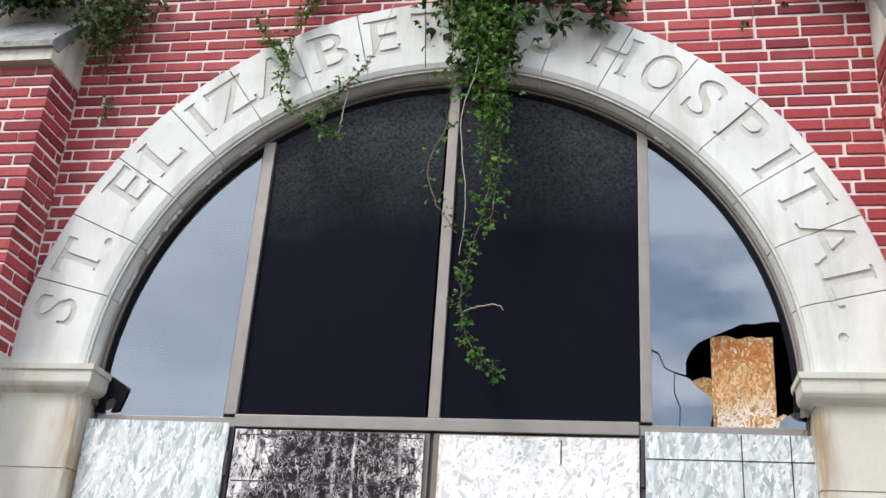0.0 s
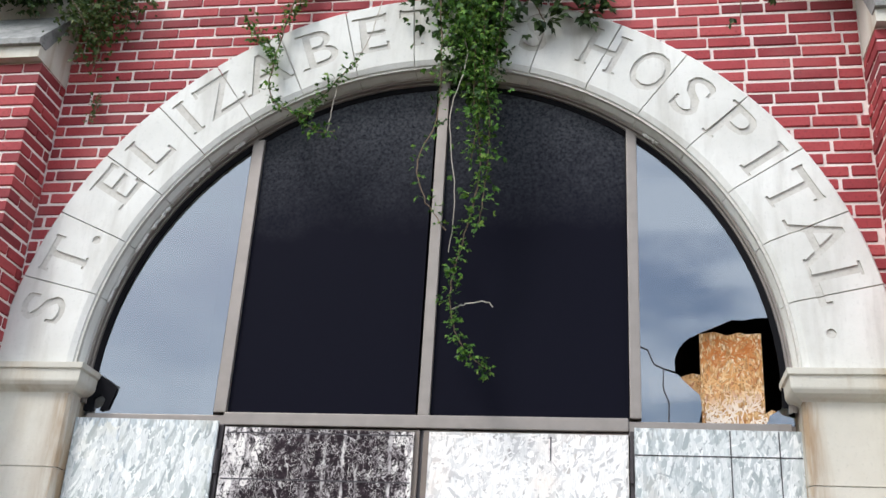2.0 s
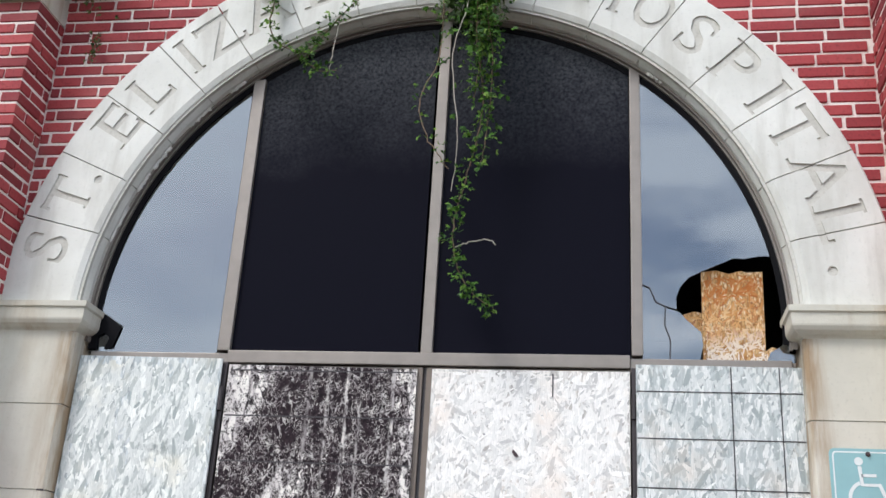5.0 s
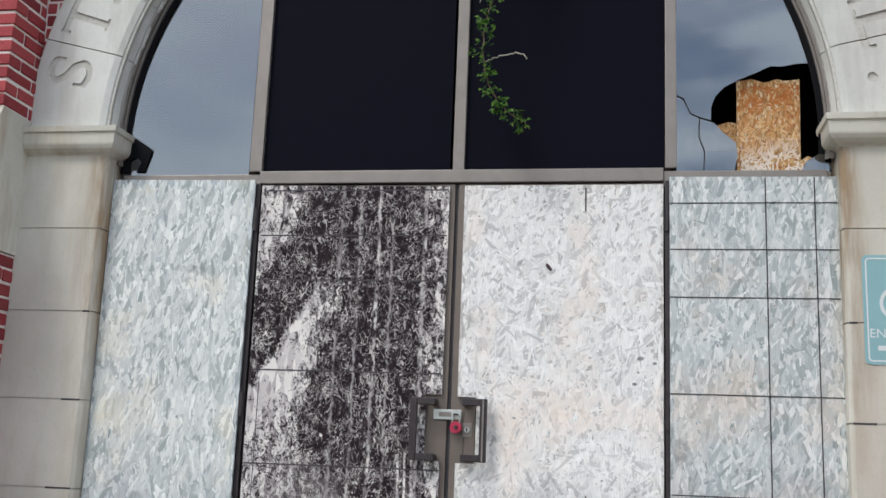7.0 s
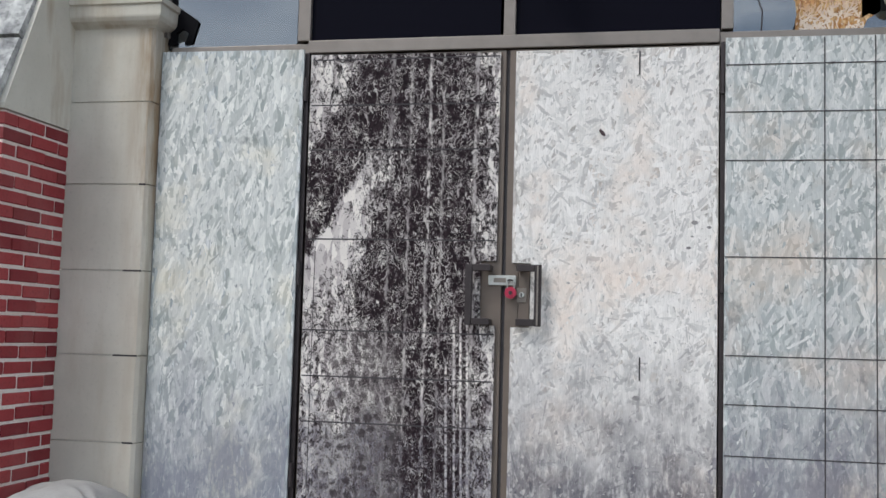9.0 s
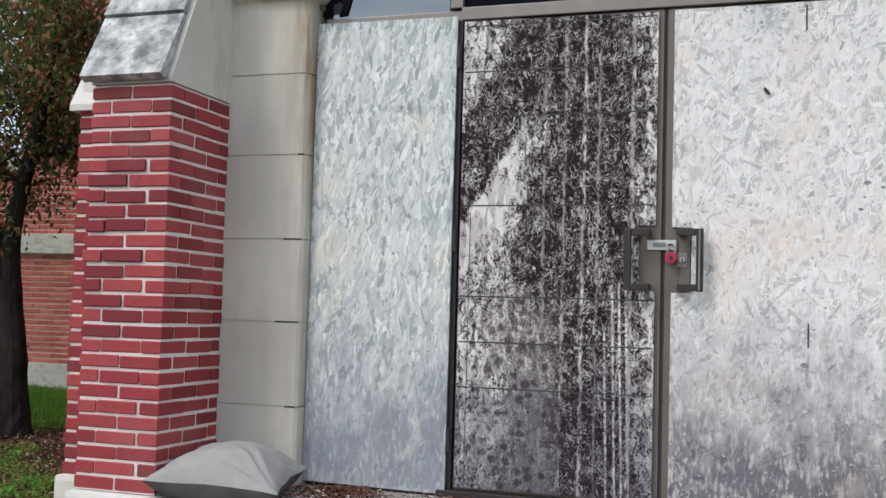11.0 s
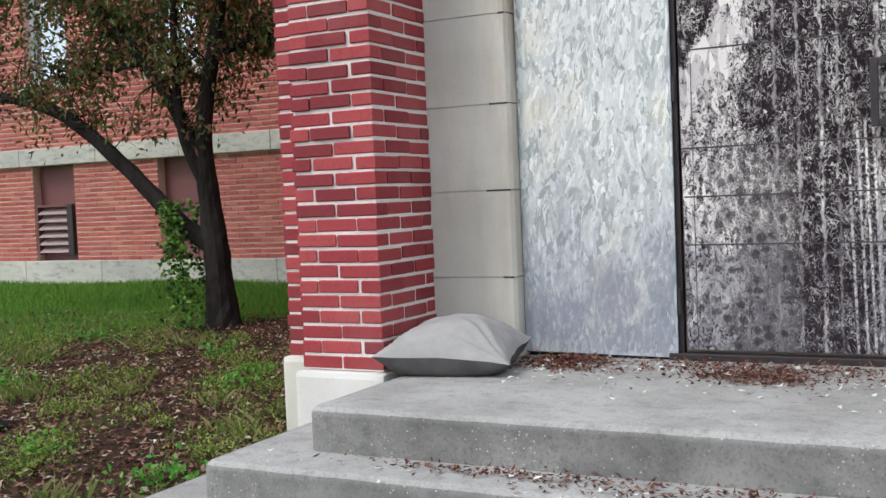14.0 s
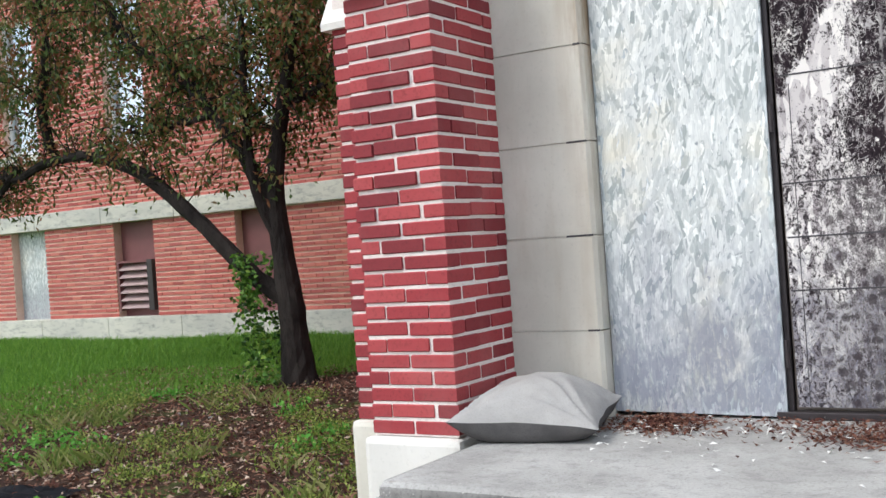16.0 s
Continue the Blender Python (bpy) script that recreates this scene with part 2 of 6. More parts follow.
    crumb = grey(t, noise_tex(t, v, 70, 3, 0.6), 0.36, 0.5)
    for x0, top in ((-0.215, 0.76), (-0.178, 0.94), (-0.148, 0.98), (-0.118, 0.97)):
        f = mix(t, 1.0, f, product(band_at(slope, x0, 0.0032, 0.004), step(Z, [(top - 0.5, 1.0), (top, 1.0), (top + 0.02, 0.0)]), crumb), "LIGHTEN")
    # rows of dark lumps with pale rims towards the foot
    cells = node(t, "ShaderNodeTexVoronoi", Scale=19.0, Randomness=0.5)
    cw = node(t, "ShaderNodeTexNoise", Scale=30.0, Detail=2.0)
    t.links.new(v, cw.inputs["Vector"])
    cv = t.nodes.new("ShaderNodeVectorMath")
    cv.operation = "MULTIPLY_ADD"
    t.links.new(cw.outputs["Color"], cv.inputs[0])
    cv.inputs[1].default_value = (0.025, 0, 0.025)
    t.links.new(world_coords(t, (1, 0, 1), (0, 0.2, 0)), cv.inputs[2])
    t.links.new(cv.outputs[0], cells.inputs["Vector"])
    blot = step(maths("ADD", cells.outputs["Distance"], maths("MULTIPLY", fine, 0.5)), [(0.3, 0.95), (0.58, 0.8), (0.68, 0.0)])
    zone = product(step(maths("ADD", Z, maths("MULTIPLY", wob, 0.4)), [(0.0, 0.95), (0.95, 0.9), (1.15, 0.0)]), step(X, [(-0.86, 0.0), (-0.76, 1.0), (-0.5, 1.0), (-0.42, 0.0)]),
                   grey(t, noise_tex(t, v, 6, 5, 0.7), 0.34, 0.46))
    f = mix(t, product(zone, (0.6,) * 3), f, grey(t, fine, 0.3, 0.62))
    f = mix(t, product(blot, zone), f, (0.05,) * 3)
    # blue-grey splash grime along the foot, ragged
    grime = step(maths("SUBTRACT", Z, maths("MULTIPLY", noise_tex(t, v, 6, 6, 0.7), 0.95)), [(-0.4, 0.9), (-0.02, 0.75), (0.15, 0.0)])
    pale = mix(t, product(grime, grey(t, fine, 0.3, 0.62)), pale, (0.13, 0.13, 0.17))
    tar = mix(t, grey(t, coarse, 0.35, 0.62), (0.008, 0.0045, 0.0068), (0.034, 0.021, 0.026))
    t.links.new(mix(t, f, tar, pale), p.inputs["Base Color"])
    p.inputs["Roughness"].default_value = 0.8
    p.inputs["Specular IOR Level"].default_value = 0.2
    bump(t, p, f, 0.3, 0.002)
    return m


def flake_material(name, tones, angle, foot=(0.24, 0.24, 0.29), foot_height=0.45, warm=(0.8, 0.68, 0.52), bleached=False):
    """Loose wood flakes on a board: one tone for each flake, fibres, weather stains and splash dirt at the foot."""
    m, t, p = nodes_of(name)
    g = t.nodes.new("ShaderNodeNewGeometry")
    n = len(tones) - 1
    c = ramp(t, g.outputs["Random Per Island"], [(i / n, k) for i, k in enumerate(tones)])
    fib = noise_tex(t, world_coords(t, (230, 1, 22), (0, angle, 0)), 1.0, 4, 0.6)
    c = mix(t, mix(t, 1.0, grey(t, fib, 0.45, 0.78), (0.4,) * 3, "MULTIPLY"), c, tuple(x * 0.6 for x in tones[0]))
    v = world_coords(t)
    blot = noise_tex(t, v, 2.2, 5, 0.6)
    c = mix(t, mix(t, 1.0, grey(t, blot, 0.5, 0.7), (0.55,) * 3, "MULTIPLY"), c, warm)
    if bleached:
        zz = t.nodes.new("ShaderNodeSeparateXYZ")
        t.links.new(v, zz.inputs[0])
        lift = node(t, "ShaderNodeMath")
        lift.operation = "MULTIPLY_ADD"
        t.links.new(noise_tex(t, v, 9, 4, 0.6), lift.inputs[0])
        lift.inputs[1].default_value = 0.22
        t.links.new(zz.outputs["Z"], lift.inputs[2])
        span = t.nodes.new("ShaderNodeMapRange")
        span.inputs["From Min"].default_value, span.inputs["From Max"].default_value = 2.36, 2.8
        t.links.new(lift.outputs[0], span.inputs["Value"])
        c = mix(t, ramp(t, span.outputs[0], [(0.0, (0.9,) * 3), (0.22, (0.8,) * 3), (0.45, (0.1,) * 3), (1.0, (0.0,) * 3)]), c, (0.86, 0.79, 0.7))
        c = mix(t, ramp(t, span.outputs[0], [(0.5, (0.0,) * 3), (0.85, (0.75,) * 3), (1.0, (0.8,) * 3)]), c, (0.46, 0.13, 0.02))
    dark = noise_tex(t, v, 5.5, 6, 0.7)
    c = mix(t, mix(t, 1.0, grey(t, dark, 0.61, 0.72), (0.65,) * 3, "MULTIPLY"), c, tuple(x * 0.5 for x in tones[0]))
    sz = t.nodes.new("ShaderNodeSeparateXYZ")
    t.links.new(v, sz.inputs[0])
    rag = noise_tex(t, world_coords(t, (1, 1, 0.55)), 6.0, 6, 0.7)
    h = t.nodes.new("ShaderNodeMath")
    h.operation = "MULTIPLY_ADD"
    t.links.new(rag, h.inputs[0])
    h.inputs[1].default_value = -1.9 * foot_height
    t.links.new(sz.outputs["Z"], h.inputs[2])
    r = t.nodes.new("ShaderNodeMapRange")
    r.inputs["From Min"].default_value, r.inputs["From Max"].default_value = -0.7 * foot_height, 0.32 * foot_height
    r.inputs["To Min"].default_value, r.inputs["To Max"].default_value = 0.85, 0.0
    t.links.new(h.outputs[0], r.inputs["Value"])
    c = mix(t, mix(t, 1.0, r.outputs[0], grey(t, mix(t, 0.5, noise_tex(t, v, 10, 6, 0.75), noise_tex(t, world_coords(t, (60, 1, 14), (0, angle, 0)), 1.0, 3)), 0.28, 0.5), "MULTIPLY"), c, foot)
    t.links.new(c, p.inputs["Base Color"])
    p.inputs["Roughness"].default_value = 0.8
    bump(t, p, fib, 0.35, 0.0015)
    return m


def aggregate_material(name, c1, c2, dark, share):
    """Worn concrete: broad stains, pores, and pale stones showing through where the skin has gone."""
    m, t, p = nodes_of(name)
    v = world_coords(t)
    big, mid, fine = noise_tex(t, v, 2.6, 5, 0.6), noise_tex(t, v, 13, 5, 0.7), noise_tex(t, v, 90, 6, 0.7)
    c = mix(t, grey(t, big, 0.36, 0.64), c1, c2)
    c = mix(t, mix(t, 1.0, grey(t, mid, 0.5, 0.72), (0.6,) * 3, "MULTIPLY"), c, dark)
    c = mix(t, mix(t, 1.0, grey(t, fine, 0.52, 0.72), (0.7,) * 3, "MULTIPLY"), c, tuple(x * 0.6 for x in dark))
    vo = node(t, "ShaderNodeTexVoronoi", Scale=75.0)
    t.links.new(v, vo.inputs["Vector"])
    sep = t.nodes.new("ShaderNodeSeparateColor")
    t.links.new(vo.outputs["Color"], sep.inputs[0])
    stone = mix(t, 1.0, ramp(t, vo.outputs["Distance"], [(0.14, (1, 1, 1)), (0.3, (0, 0, 0))]), grey(t, sep.outputs[0], 1 - share, 1 - share + 0.05), "MULTIPLY")
    stone = mix(t, 1.0, stone, grey(t, noise_tex(t, v, 4.5, 4, 0.6), 0.44, 0.58), "MULTIPLY")
    c = mix(t, stone, c, (0.55, 0.53, 0.49))
    t.links.new(c, p.inputs["Base Color"])
    p.inputs["Roughness"].default_value = 0.93
    bump(t, p, mix(t, 0.5, mid, fine), 0.7, 0.006)
    return m


def plain(name, color, rough=0.5, metallic=0.0, vary=0.25, scale=18.0, bump_s=0.15):
    m, t, p = nodes_of(name)
    n = noise_tex(t, world_coords(t), scale, 5, 0.6)
    c = mix(t, grey(t, n, 0.3, 0.75), color, tuple(x * (1 - vary) for x in color))
    t.links.new(c, p.inputs["Base Color"])
    p.inputs["Roughness"].default_value = rough
    p.inputs["Metallic"].default_value = metallic
    bump(t, p, n, bump_s, 0.002)
    return m


def leaf_material(name, tones, rough=0.45, trans=0.25):
    m, t, p = nodes_of(name)
    g = t.nodes.new("ShaderNodeNewGeometry")
    n = len(tones) - 1
    c = ramp(t, g.outputs["Random Per Island"], [(i / n, k) for i, k in enumerate(tones)])
    t.links.new(c, p.inputs["Base Color"])
    p.inputs["Roughness"].default_value = rough
    p.inputs["Specular IOR Level"].default_value = 0.2
    tl = t.nodes.new("ShaderNodeBsdfTranslucent")
    t.links.new(c, tl.inputs["Color"])
    ms = t.nodes.new("ShaderNodeMixShader")
    ms.inputs["Fac"].default_value = trans
    out = t.nodes["Material Output"]
    t.links.new(p.outputs[0], ms.inputs[1])
    t.links.new(tl.outputs[0], ms.inputs[2])
    t.links.new(ms.outputs[0], out.inputs["Surface"])
    return m


BRICK = brick_material("red_brick", (0.2, 0.022, 0.028), (0.32, 0.036, 0.042), (0.41, 0.064, 0.066))
FAR_BRICK = brick_material("orange_red_brick", (0.34, 0.07, 0.058), (0.44, 0.1, 0.08), (0.52, 0.155, 0.115))
MORTAR = mottled("pale_mortar", (0.82, 0.76, 0.71), (0.76, 0.67, 0.62), (0.6, 0.51, 0.47), 4, 60, 0.95)
FAR_MORTAR = mottled("tan_mortar", (0.72, 0.52, 0.42), (0.64, 0.42, 0.34), (0.5, 0.3, 0.24), 3, 40, 0.95)
LIMESTONE = stone_material("limestone", (0.56, 0.535, 0.46), (0.68, 0.655, 0.575), (0.36, 0.26, 0.15), 0.7)
JAMB_STONE = stone_material("door_jamb_limestone", (0.53, 0.505, 0.435), (0.65, 0.62, 0.54), (0.38, 0.3, 0.2), 0.35, 0.9)
ARCH_STONE = stone_material("arch_limestone", (0.6, 0.595, 0.55), (0.76, 0.755, 0.71), (0.42, 0.4, 0.35), 0.6)
# mortar bed tone; inside carved letters the darker colour stands for recess shade
GROOVE = mottled("joint_and_recess_shade_stone", (0.52, 0.505, 0.455), (0.62, 0.6, 0.55), (0.4, 0.38, 0.33), 9, 60)
CAP_STONE = mottled("soot_darkened_limestone", (0.34, 0.34, 0.32), (0.17, 0.17, 0.165), (0.09, 0.09, 0.085), 5, 28, 0.9)
LICHEN_STONE = mottled("lichened_limestone", (0.74, 0.75, 0.72), (0.17, 0.17, 0.175), (0.1, 0.1, 0.1), 9, 30, 0.9)
WHITE_STONE = stone_material("white_limestone", (0.62, 0.6, 0.55), (0.72, 0.7, 0.65), (0.4, 0.37, 0.33), 0.45)
FAR_STONE = mottled("weathered_band_stone", (0.6, 0.58, 0.5), (0.42, 0.41, 0.37), (0.2, 0.2, 0.19), 1.1, 9, 0.9, 0.3, 0.004, (0.8, 1, 2.2))
OSB_GREY = osb_material("silvered_osb", ((0.4, 0.45, 0.46), (0.6, 0.65, 0.66), (0.74, 0.77, 0.77), (0.9, 0.91, 0.89)), 0.15, 4.2, (0.22, 0.22, 0.28), 0.6, (0.75, 0.68, 0.5))
OSB_GRID = osb_material("silvered_osb_mixed", ((0.36, 0.4, 0.4), (0.55, 0.59, 0.59), (0.66, 0.69, 0.68), (0.82, 0.83, 0.81)), 0.2, 3.4, (0.22, 0.22, 0.25), 0.5, (0.66, 0.6, 0.48))
OSB_WHITE = osb_material("bleached_osb", ((0.56, 0.53, 0.5), (0.76, 0.74, 0.71), (0.85, 0.83, 0.79), (0.92, 0.9, 0.86)), 0.5, 3.0, (0.14, 0.13, 0.17), 0.62, (0.82, 0.66, 0.54), 38.0)
OSB_FRESH = osb_material("fresh_osb", ((0.4, 0.17, 0.05), (0.6, 0.33, 0.12), (0.74, 0.5, 0.24), (0.85, 0.7, 0.48)), 0.7, 2.6, (0.3, 0.2, 0.1), 0.2, (0.36, 0.13, 0.03), 70.0)
OSB_DARK = stained_osb("tarred_osb")
FLAKE_GREY = flake_material("silvered_flake", ((0.36, 0.4, 0.39), (0.6, 0.63, 0.61), (0.7, 0.72, 0.7), (0.78, 0.8, 0.77), (0.93, 0.94, 0.9)), 0.1, (0.22, 0.235, 0.29), 0.75, (0.82, 0.75, 0.58))
FLAKE_GRID = flake_material("silvered_mixed_flake", ((0.34, 0.38, 0.38), (0.5, 0.54, 0.54), (0.6, 0.63, 0.62), (0.68, 0.7, 0.69), (0.84, 0.85, 0.83)), 0.15, (0.18, 0.18, 0.22), 0.8, (0.72, 0.58, 0.46))
FLAKE_WHITE = flake_material("bleached_flake", ((0.54, 0.53, 0.52), (0.8, 0.79, 0.76), (0.87, 0.85, 0.82), (0.91, 0.89, 0.86), (0.97, 0.95, 0.92)), 0.3, (0.05, 0.048, 0.075), 0.7, (0.88, 0.7, 0.56))
FLAKE_FRESH = flake_material("fresh_flake", ((0.4, 0.12, 0.02), (0.6, 0.25, 0.05), (0.7, 0.36, 0.09), (0.78, 0.48, 0.18), (0.86, 0.64, 0.34)), 0.3, (0.3, 0.2, 0.1), 0.1, (0.6, 0.26, 0.07), True)
INK = plain("faded_ink", (0.06, 0.055, 0.06), 0.8)
BRONZE = plain("taupe_anodised_aluminium", (0.27, 0.24, 0.215), 0.45, 0.35, 0.2, 9)
STILE = plain("brown_anodised_aluminium", (0.19, 0.155, 0.13), 0.5, 0.3, 0.2, 9)
DARK_BRONZE = plain("dark_bronze_metal", (0.06, 0.05, 0.052), 0.42, 0.5, 0.3, 25)
STEEL = plain("dull_galvanised_steel", (0.6, 0.62, 0.6), 0.35, 0.7, 0.25, 60)
RED_PAINT = plain("red_enamel", (0.5, 0.02, 0.075), 0.35, 0.0, 0.2)
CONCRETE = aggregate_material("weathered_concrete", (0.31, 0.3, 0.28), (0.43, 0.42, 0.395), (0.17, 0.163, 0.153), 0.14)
# riser concrete: stains and stones, plus upright-face shade put into a darker base
RISER = aggregate_material("stained_shade_concrete", (0.15, 0.146, 0.136), (0.29, 0.28, 0.265), (0.1, 0.097, 0.092), 0.3)
BARK = mottled("dark_bark", (0.018, 0.015, 0.014), (0.04, 0.034, 0.03), (0.01, 0.009, 0.008), 6, 40, 0.95, 0.9, 0.02, (1, 1, 0.35))
BARK.node_tree.nodes["Principled BSDF"].inputs["Specular IOR Level"].default_value = 0.1
CLOTH = mottled("grey_cotton", (0.31, 0.3, 0.285), (0.42, 0.405, 0.385), (0.24, 0.23, 0.22), 5, 220, 0.9, 0.25, 0.001)
# pillow underside: the shade below the seam is put into this darker cotton
CLOTH_DARK = mottled("shade_toned_cotton", (0.075, 0.07, 0.07), (0.13, 0.122, 0.12), (0.06, 0.058, 0.058), 7, 200, 0.92, 0.25, 0.001)
MAROON = plain("maroon_painted_panel", (0.2, 0.07, 0.07), 0.6, 0.0, 0.25, 4)
LOUVRE = plain("dusty_mauve_louvre", (0.42, 0.3, 0.29), 0.55, 0.1, 0.2, 12)
VINE_LEAF = leaf_material("vine_leaf", ((0.02, 0.05, 0.012), (0.05, 0.13, 0.02), (0.095, 0.22, 0.03), (0.21, 0.32, 0.055)))
VINE_DARK = leaf_material("dark_vine_leaf", ((0.015, 0.03, 0.012), (0.03, 0.06, 0.015), (0.06, 0.1, 0.025)))
VINE_OLIVE = leaf_material("olive_vine_leaf", ((0.02, 0.035, 0.012), (0.04, 0.08, 0.018), (0.09, 0.14, 0.03), (0.14, 0.15, 0.05)))
STEM = plain("woody_vine_stem", (0.2, 0.14, 0.09), 0.8)
PALE_STEM = plain("dry_tendril", (0.5, 0.45, 0.38), 0.8)
TREE_LEAF = leaf_material("turning_tree_leaf", ((0.03, 0.055, 0.017), (0.06, 0.1, 0.027), (0.09, 0.135, 0.035), (0.17, 0.18, 0.05), (0.27, 0.12, 0.055), (0.19, 0.07, 0.042)), 0.5, 0.3)
GRASS = leaf_material("grass_blade", ((0.07, 0.16, 0.022), (0.13, 0.27, 0.035), (0.22, 0.39, 0.06)), 0.5, 0.35)
WEED = leaf_material("weed_leaf", ((0.05, 0.1, 0.02), (0.13, 0.2, 0.035), (0.26, 0.33, 0.065), (0.38, 0.41, 0.12)), 0.5, 0.35)
DRY_GRASS = leaf_material("dry_grass_blade", ((0.34, 0.31, 0.16), (0.25, 0.28, 0.08), (0.16, 0.22, 0.05), (0.1, 0.16, 0.035)), 0.6, 0.3)
BROAD_WEED = leaf_material("broad_weed_leaf", ((0.07, 0.24, 0.03), (0.12, 0.36, 0.05), (0.2, 0.45, 0.08)), 0.5, 0.35)
LITTER = leaf_material("dead_leaf", ((0.04, 0.016, 0.011), (0.1, 0.04, 0.026), (0.18, 0.085, 0.055), (0.24, 0.13, 0.085), (0.5, 0.4, 0.31)), 0.8, 0.05)
RED_LITTER = leaf_material("red_dead_leaf", ((0.05, 0.018, 0.014), (0.1, 0.035, 0.026), (0.16, 0.07, 0.045), (0.24, 0.13, 0.09)), 0.8, 0.05)
CHIP = plain("white_paint_chip", (0.75, 0.74, 0.7), 0.7)
STICKER = plain("sun_faded_blue_sign", (0.28, 0.5, 0.53), 0.45, 0.0, 0.12, 5)
SIGN_WHITE = plain("white_sign_print", (0.75, 0.8, 0.8), 0.5, 0.0, 0.1)
KNOT = mottled("grey_knot", (0.2, 0.19, 0.2), (0.4, 0.39, 0.38), (0.12, 0.11, 0.12), 40, 160)
RUST = plain("rusty_bolt", (0.07, 0.045, 0.05), 0.8)
# surfaces behind openings: the unlit interior's darkness is put into the colour
INSIDE = plain("shade_dark_plaster", (0.1, 0.095, 0.09), 0.9)
BLACKBAG = plain("black_plastic_sheet", (0.006, 0.006, 0.008), 0.75, 0.0, 0.3, 8, 0.6)
BLACKBAG.node_tree.nodes["Principled BSDF"].inputs["Specular IOR Level"].default_value = 0.12
WHITE_FRAME = plain("white_window_paint", (0.72, 0.73, 0.72), 0.5)


def glass_material(name, gloss, tint, rough=0.015):
    m, t, p = nodes_of(name)
    t.nodes.remove(p)
    tr = t.nodes.new("ShaderNodeBsdfTransparent")
    tr.inputs["Color"].default_value = (*tint, 1)
    gl = t.nodes.new("ShaderNodeBsdfGlossy")
    gl.inputs["Roughness"].default_value = rough
    gl.inputs["Color"].default_value = (0.85, 0.92, 1.0, 1)
    ms = t.nodes.new("ShaderNodeMixShader")
    ms.inputs["Fac"].default_value = gloss
    n = noise_tex(t, world_coords(t, (1, 1, 0.35)), 0.9, 0.0)
    b = node(t, "ShaderNodeBump", Strength=0.02, Distance=0.006)
    t.links.new(n, b.inputs["Height"])
    t.links.new(b.outputs["Normal"], gl.inputs["Normal"])
    t.links.new(tr.outputs[0], ms.inputs[1])
    t.links.new(gl.outputs[0], ms.inputs[2])
    t.links.new(ms.outputs[0], t.nodes["Material Output"].inputs["Surface"])
    return m


GLASS = glass_material("reflective_window_glass", 0.19, (0.3, 0.32, 0.35))

CLEAR_GLASS = glass_material("clear_window_glass", 0.3, (0.9, 0.92, 0.93))


def black_pane_material():
    """Glass blacked out from within, with mould and dust gathered in patches near its head."""
    m, t, p = nodes_of("blacked_out_glass")
    v = world_coords(t)
    sx = t.nodes.new("ShaderNodeSeparateXYZ")
    t.links.new(v, sx.inputs[0])
    edge = noise_tex(t, v, 3.0, 6, 0.7)
    h = node(t, "ShaderNodeMath")
    h.operation = "MULTIPLY_ADD"
    t.links.new(edge, h.inputs[0])
    h.inputs[1].default_value = 0.5
    t.links.new(sx.outputs["Z"], h.inputs[2])
    up = node(t, "ShaderNodeMapRange")
    up.inputs["From Min"].default_value = 3.45
    up.inputs["From Max"].default_value = 4.25
    t.links.new(h.outputs[0], up.inputs["Value"])
    speck = noise_tex(t, v, 60, 6, 0.75)
    f = mix(t, 1.0, up.outputs[0], grey(t, speck, 0.32, 0.66), "MULTIPLY")
    c = mix(t, f, (0.0062, 0.0062, 0.0115), (0.085, 0.09, 0.098))
    t.links.new(c, p.inputs["Base Color"])
    p.inputs["Roughness"].default_value = 0.35
    p.inputs["Specular IOR Level"].default_value = 0.025
    return m


BLACK_PANE = black_pane_material()


# ---- building helpers ----
def obj(name, bm, material, parent=None, label="", smooth=False):
    me = bpy.data.meshes.new(name)
    bm.to_mesh(me)
    bm.free()
    for m in (material if isinstance(material, (list, tuple)) else (material,)):
        me.materials.append(m)
    if smooth:
        me.polygons.foreach_set("use_smooth", [True] * len(me.polygons))
    ob = new(name, me)
    if parent is not None:
        ob.parent = parent
    if label:
        ob["label"] = label
    return ob


part = obj


def empty(name, label, category, group="", kind="", at=(0, 0, 0)):
    e = new(name)
    e.location = at
    e.empty_display_size = 0.1
    return tagged(e, label, category, group, kind)


def box(bm, x0, x1, y0, y1, z0, z1, bev=0.0):
    r = bmesh.ops.create_cube(bm, size=1.0, matrix=Matrix.LocRotScale(((x0 + x1) / 2, (y0 + y1) / 2, (z0 + z1) / 2), None, (abs(x1 - x0), abs(y1 - y0), abs(z1 - z0))))
    if bev:
        edges = list({e for v in r["verts"] for e in v.link_edges})
        bmesh.ops.bevel(bm, geom=edges, offset=bev, segments=2, affect="EDGES", profile=0.6)
    return bm


def boxed(x0, x1, y0, y1, z0, z1, bev=0.0):
    return box(bmesh.new(), x0, x1, y0, y1, z0, z1, bev)


def prism(points, axis, a, b, bm=None):
    """A solid from a polygon, pushed from a to b along an axis. Points are the other two coordinates, in xyz order."""
    bm = bm or bmesh.new()
    def put(p, w):
        c = list(p)
        c.insert("xyz".index(axis), w)
        return bm.verts.new(c)
    lo, hi = [put(p, a) for p in points], [put(p, b) for p in points]
    n = len(points)
    fs = [bm.faces.new(lo), bm.faces.new(hi)]
    for i in range(n):
        fs.append(bm.faces.new((lo[i], lo[(i + 1) % n], hi[(i + 1) % n], hi[i])))
    bmesh.ops.recalc_face_normals(bm, faces=fs)
    return bm


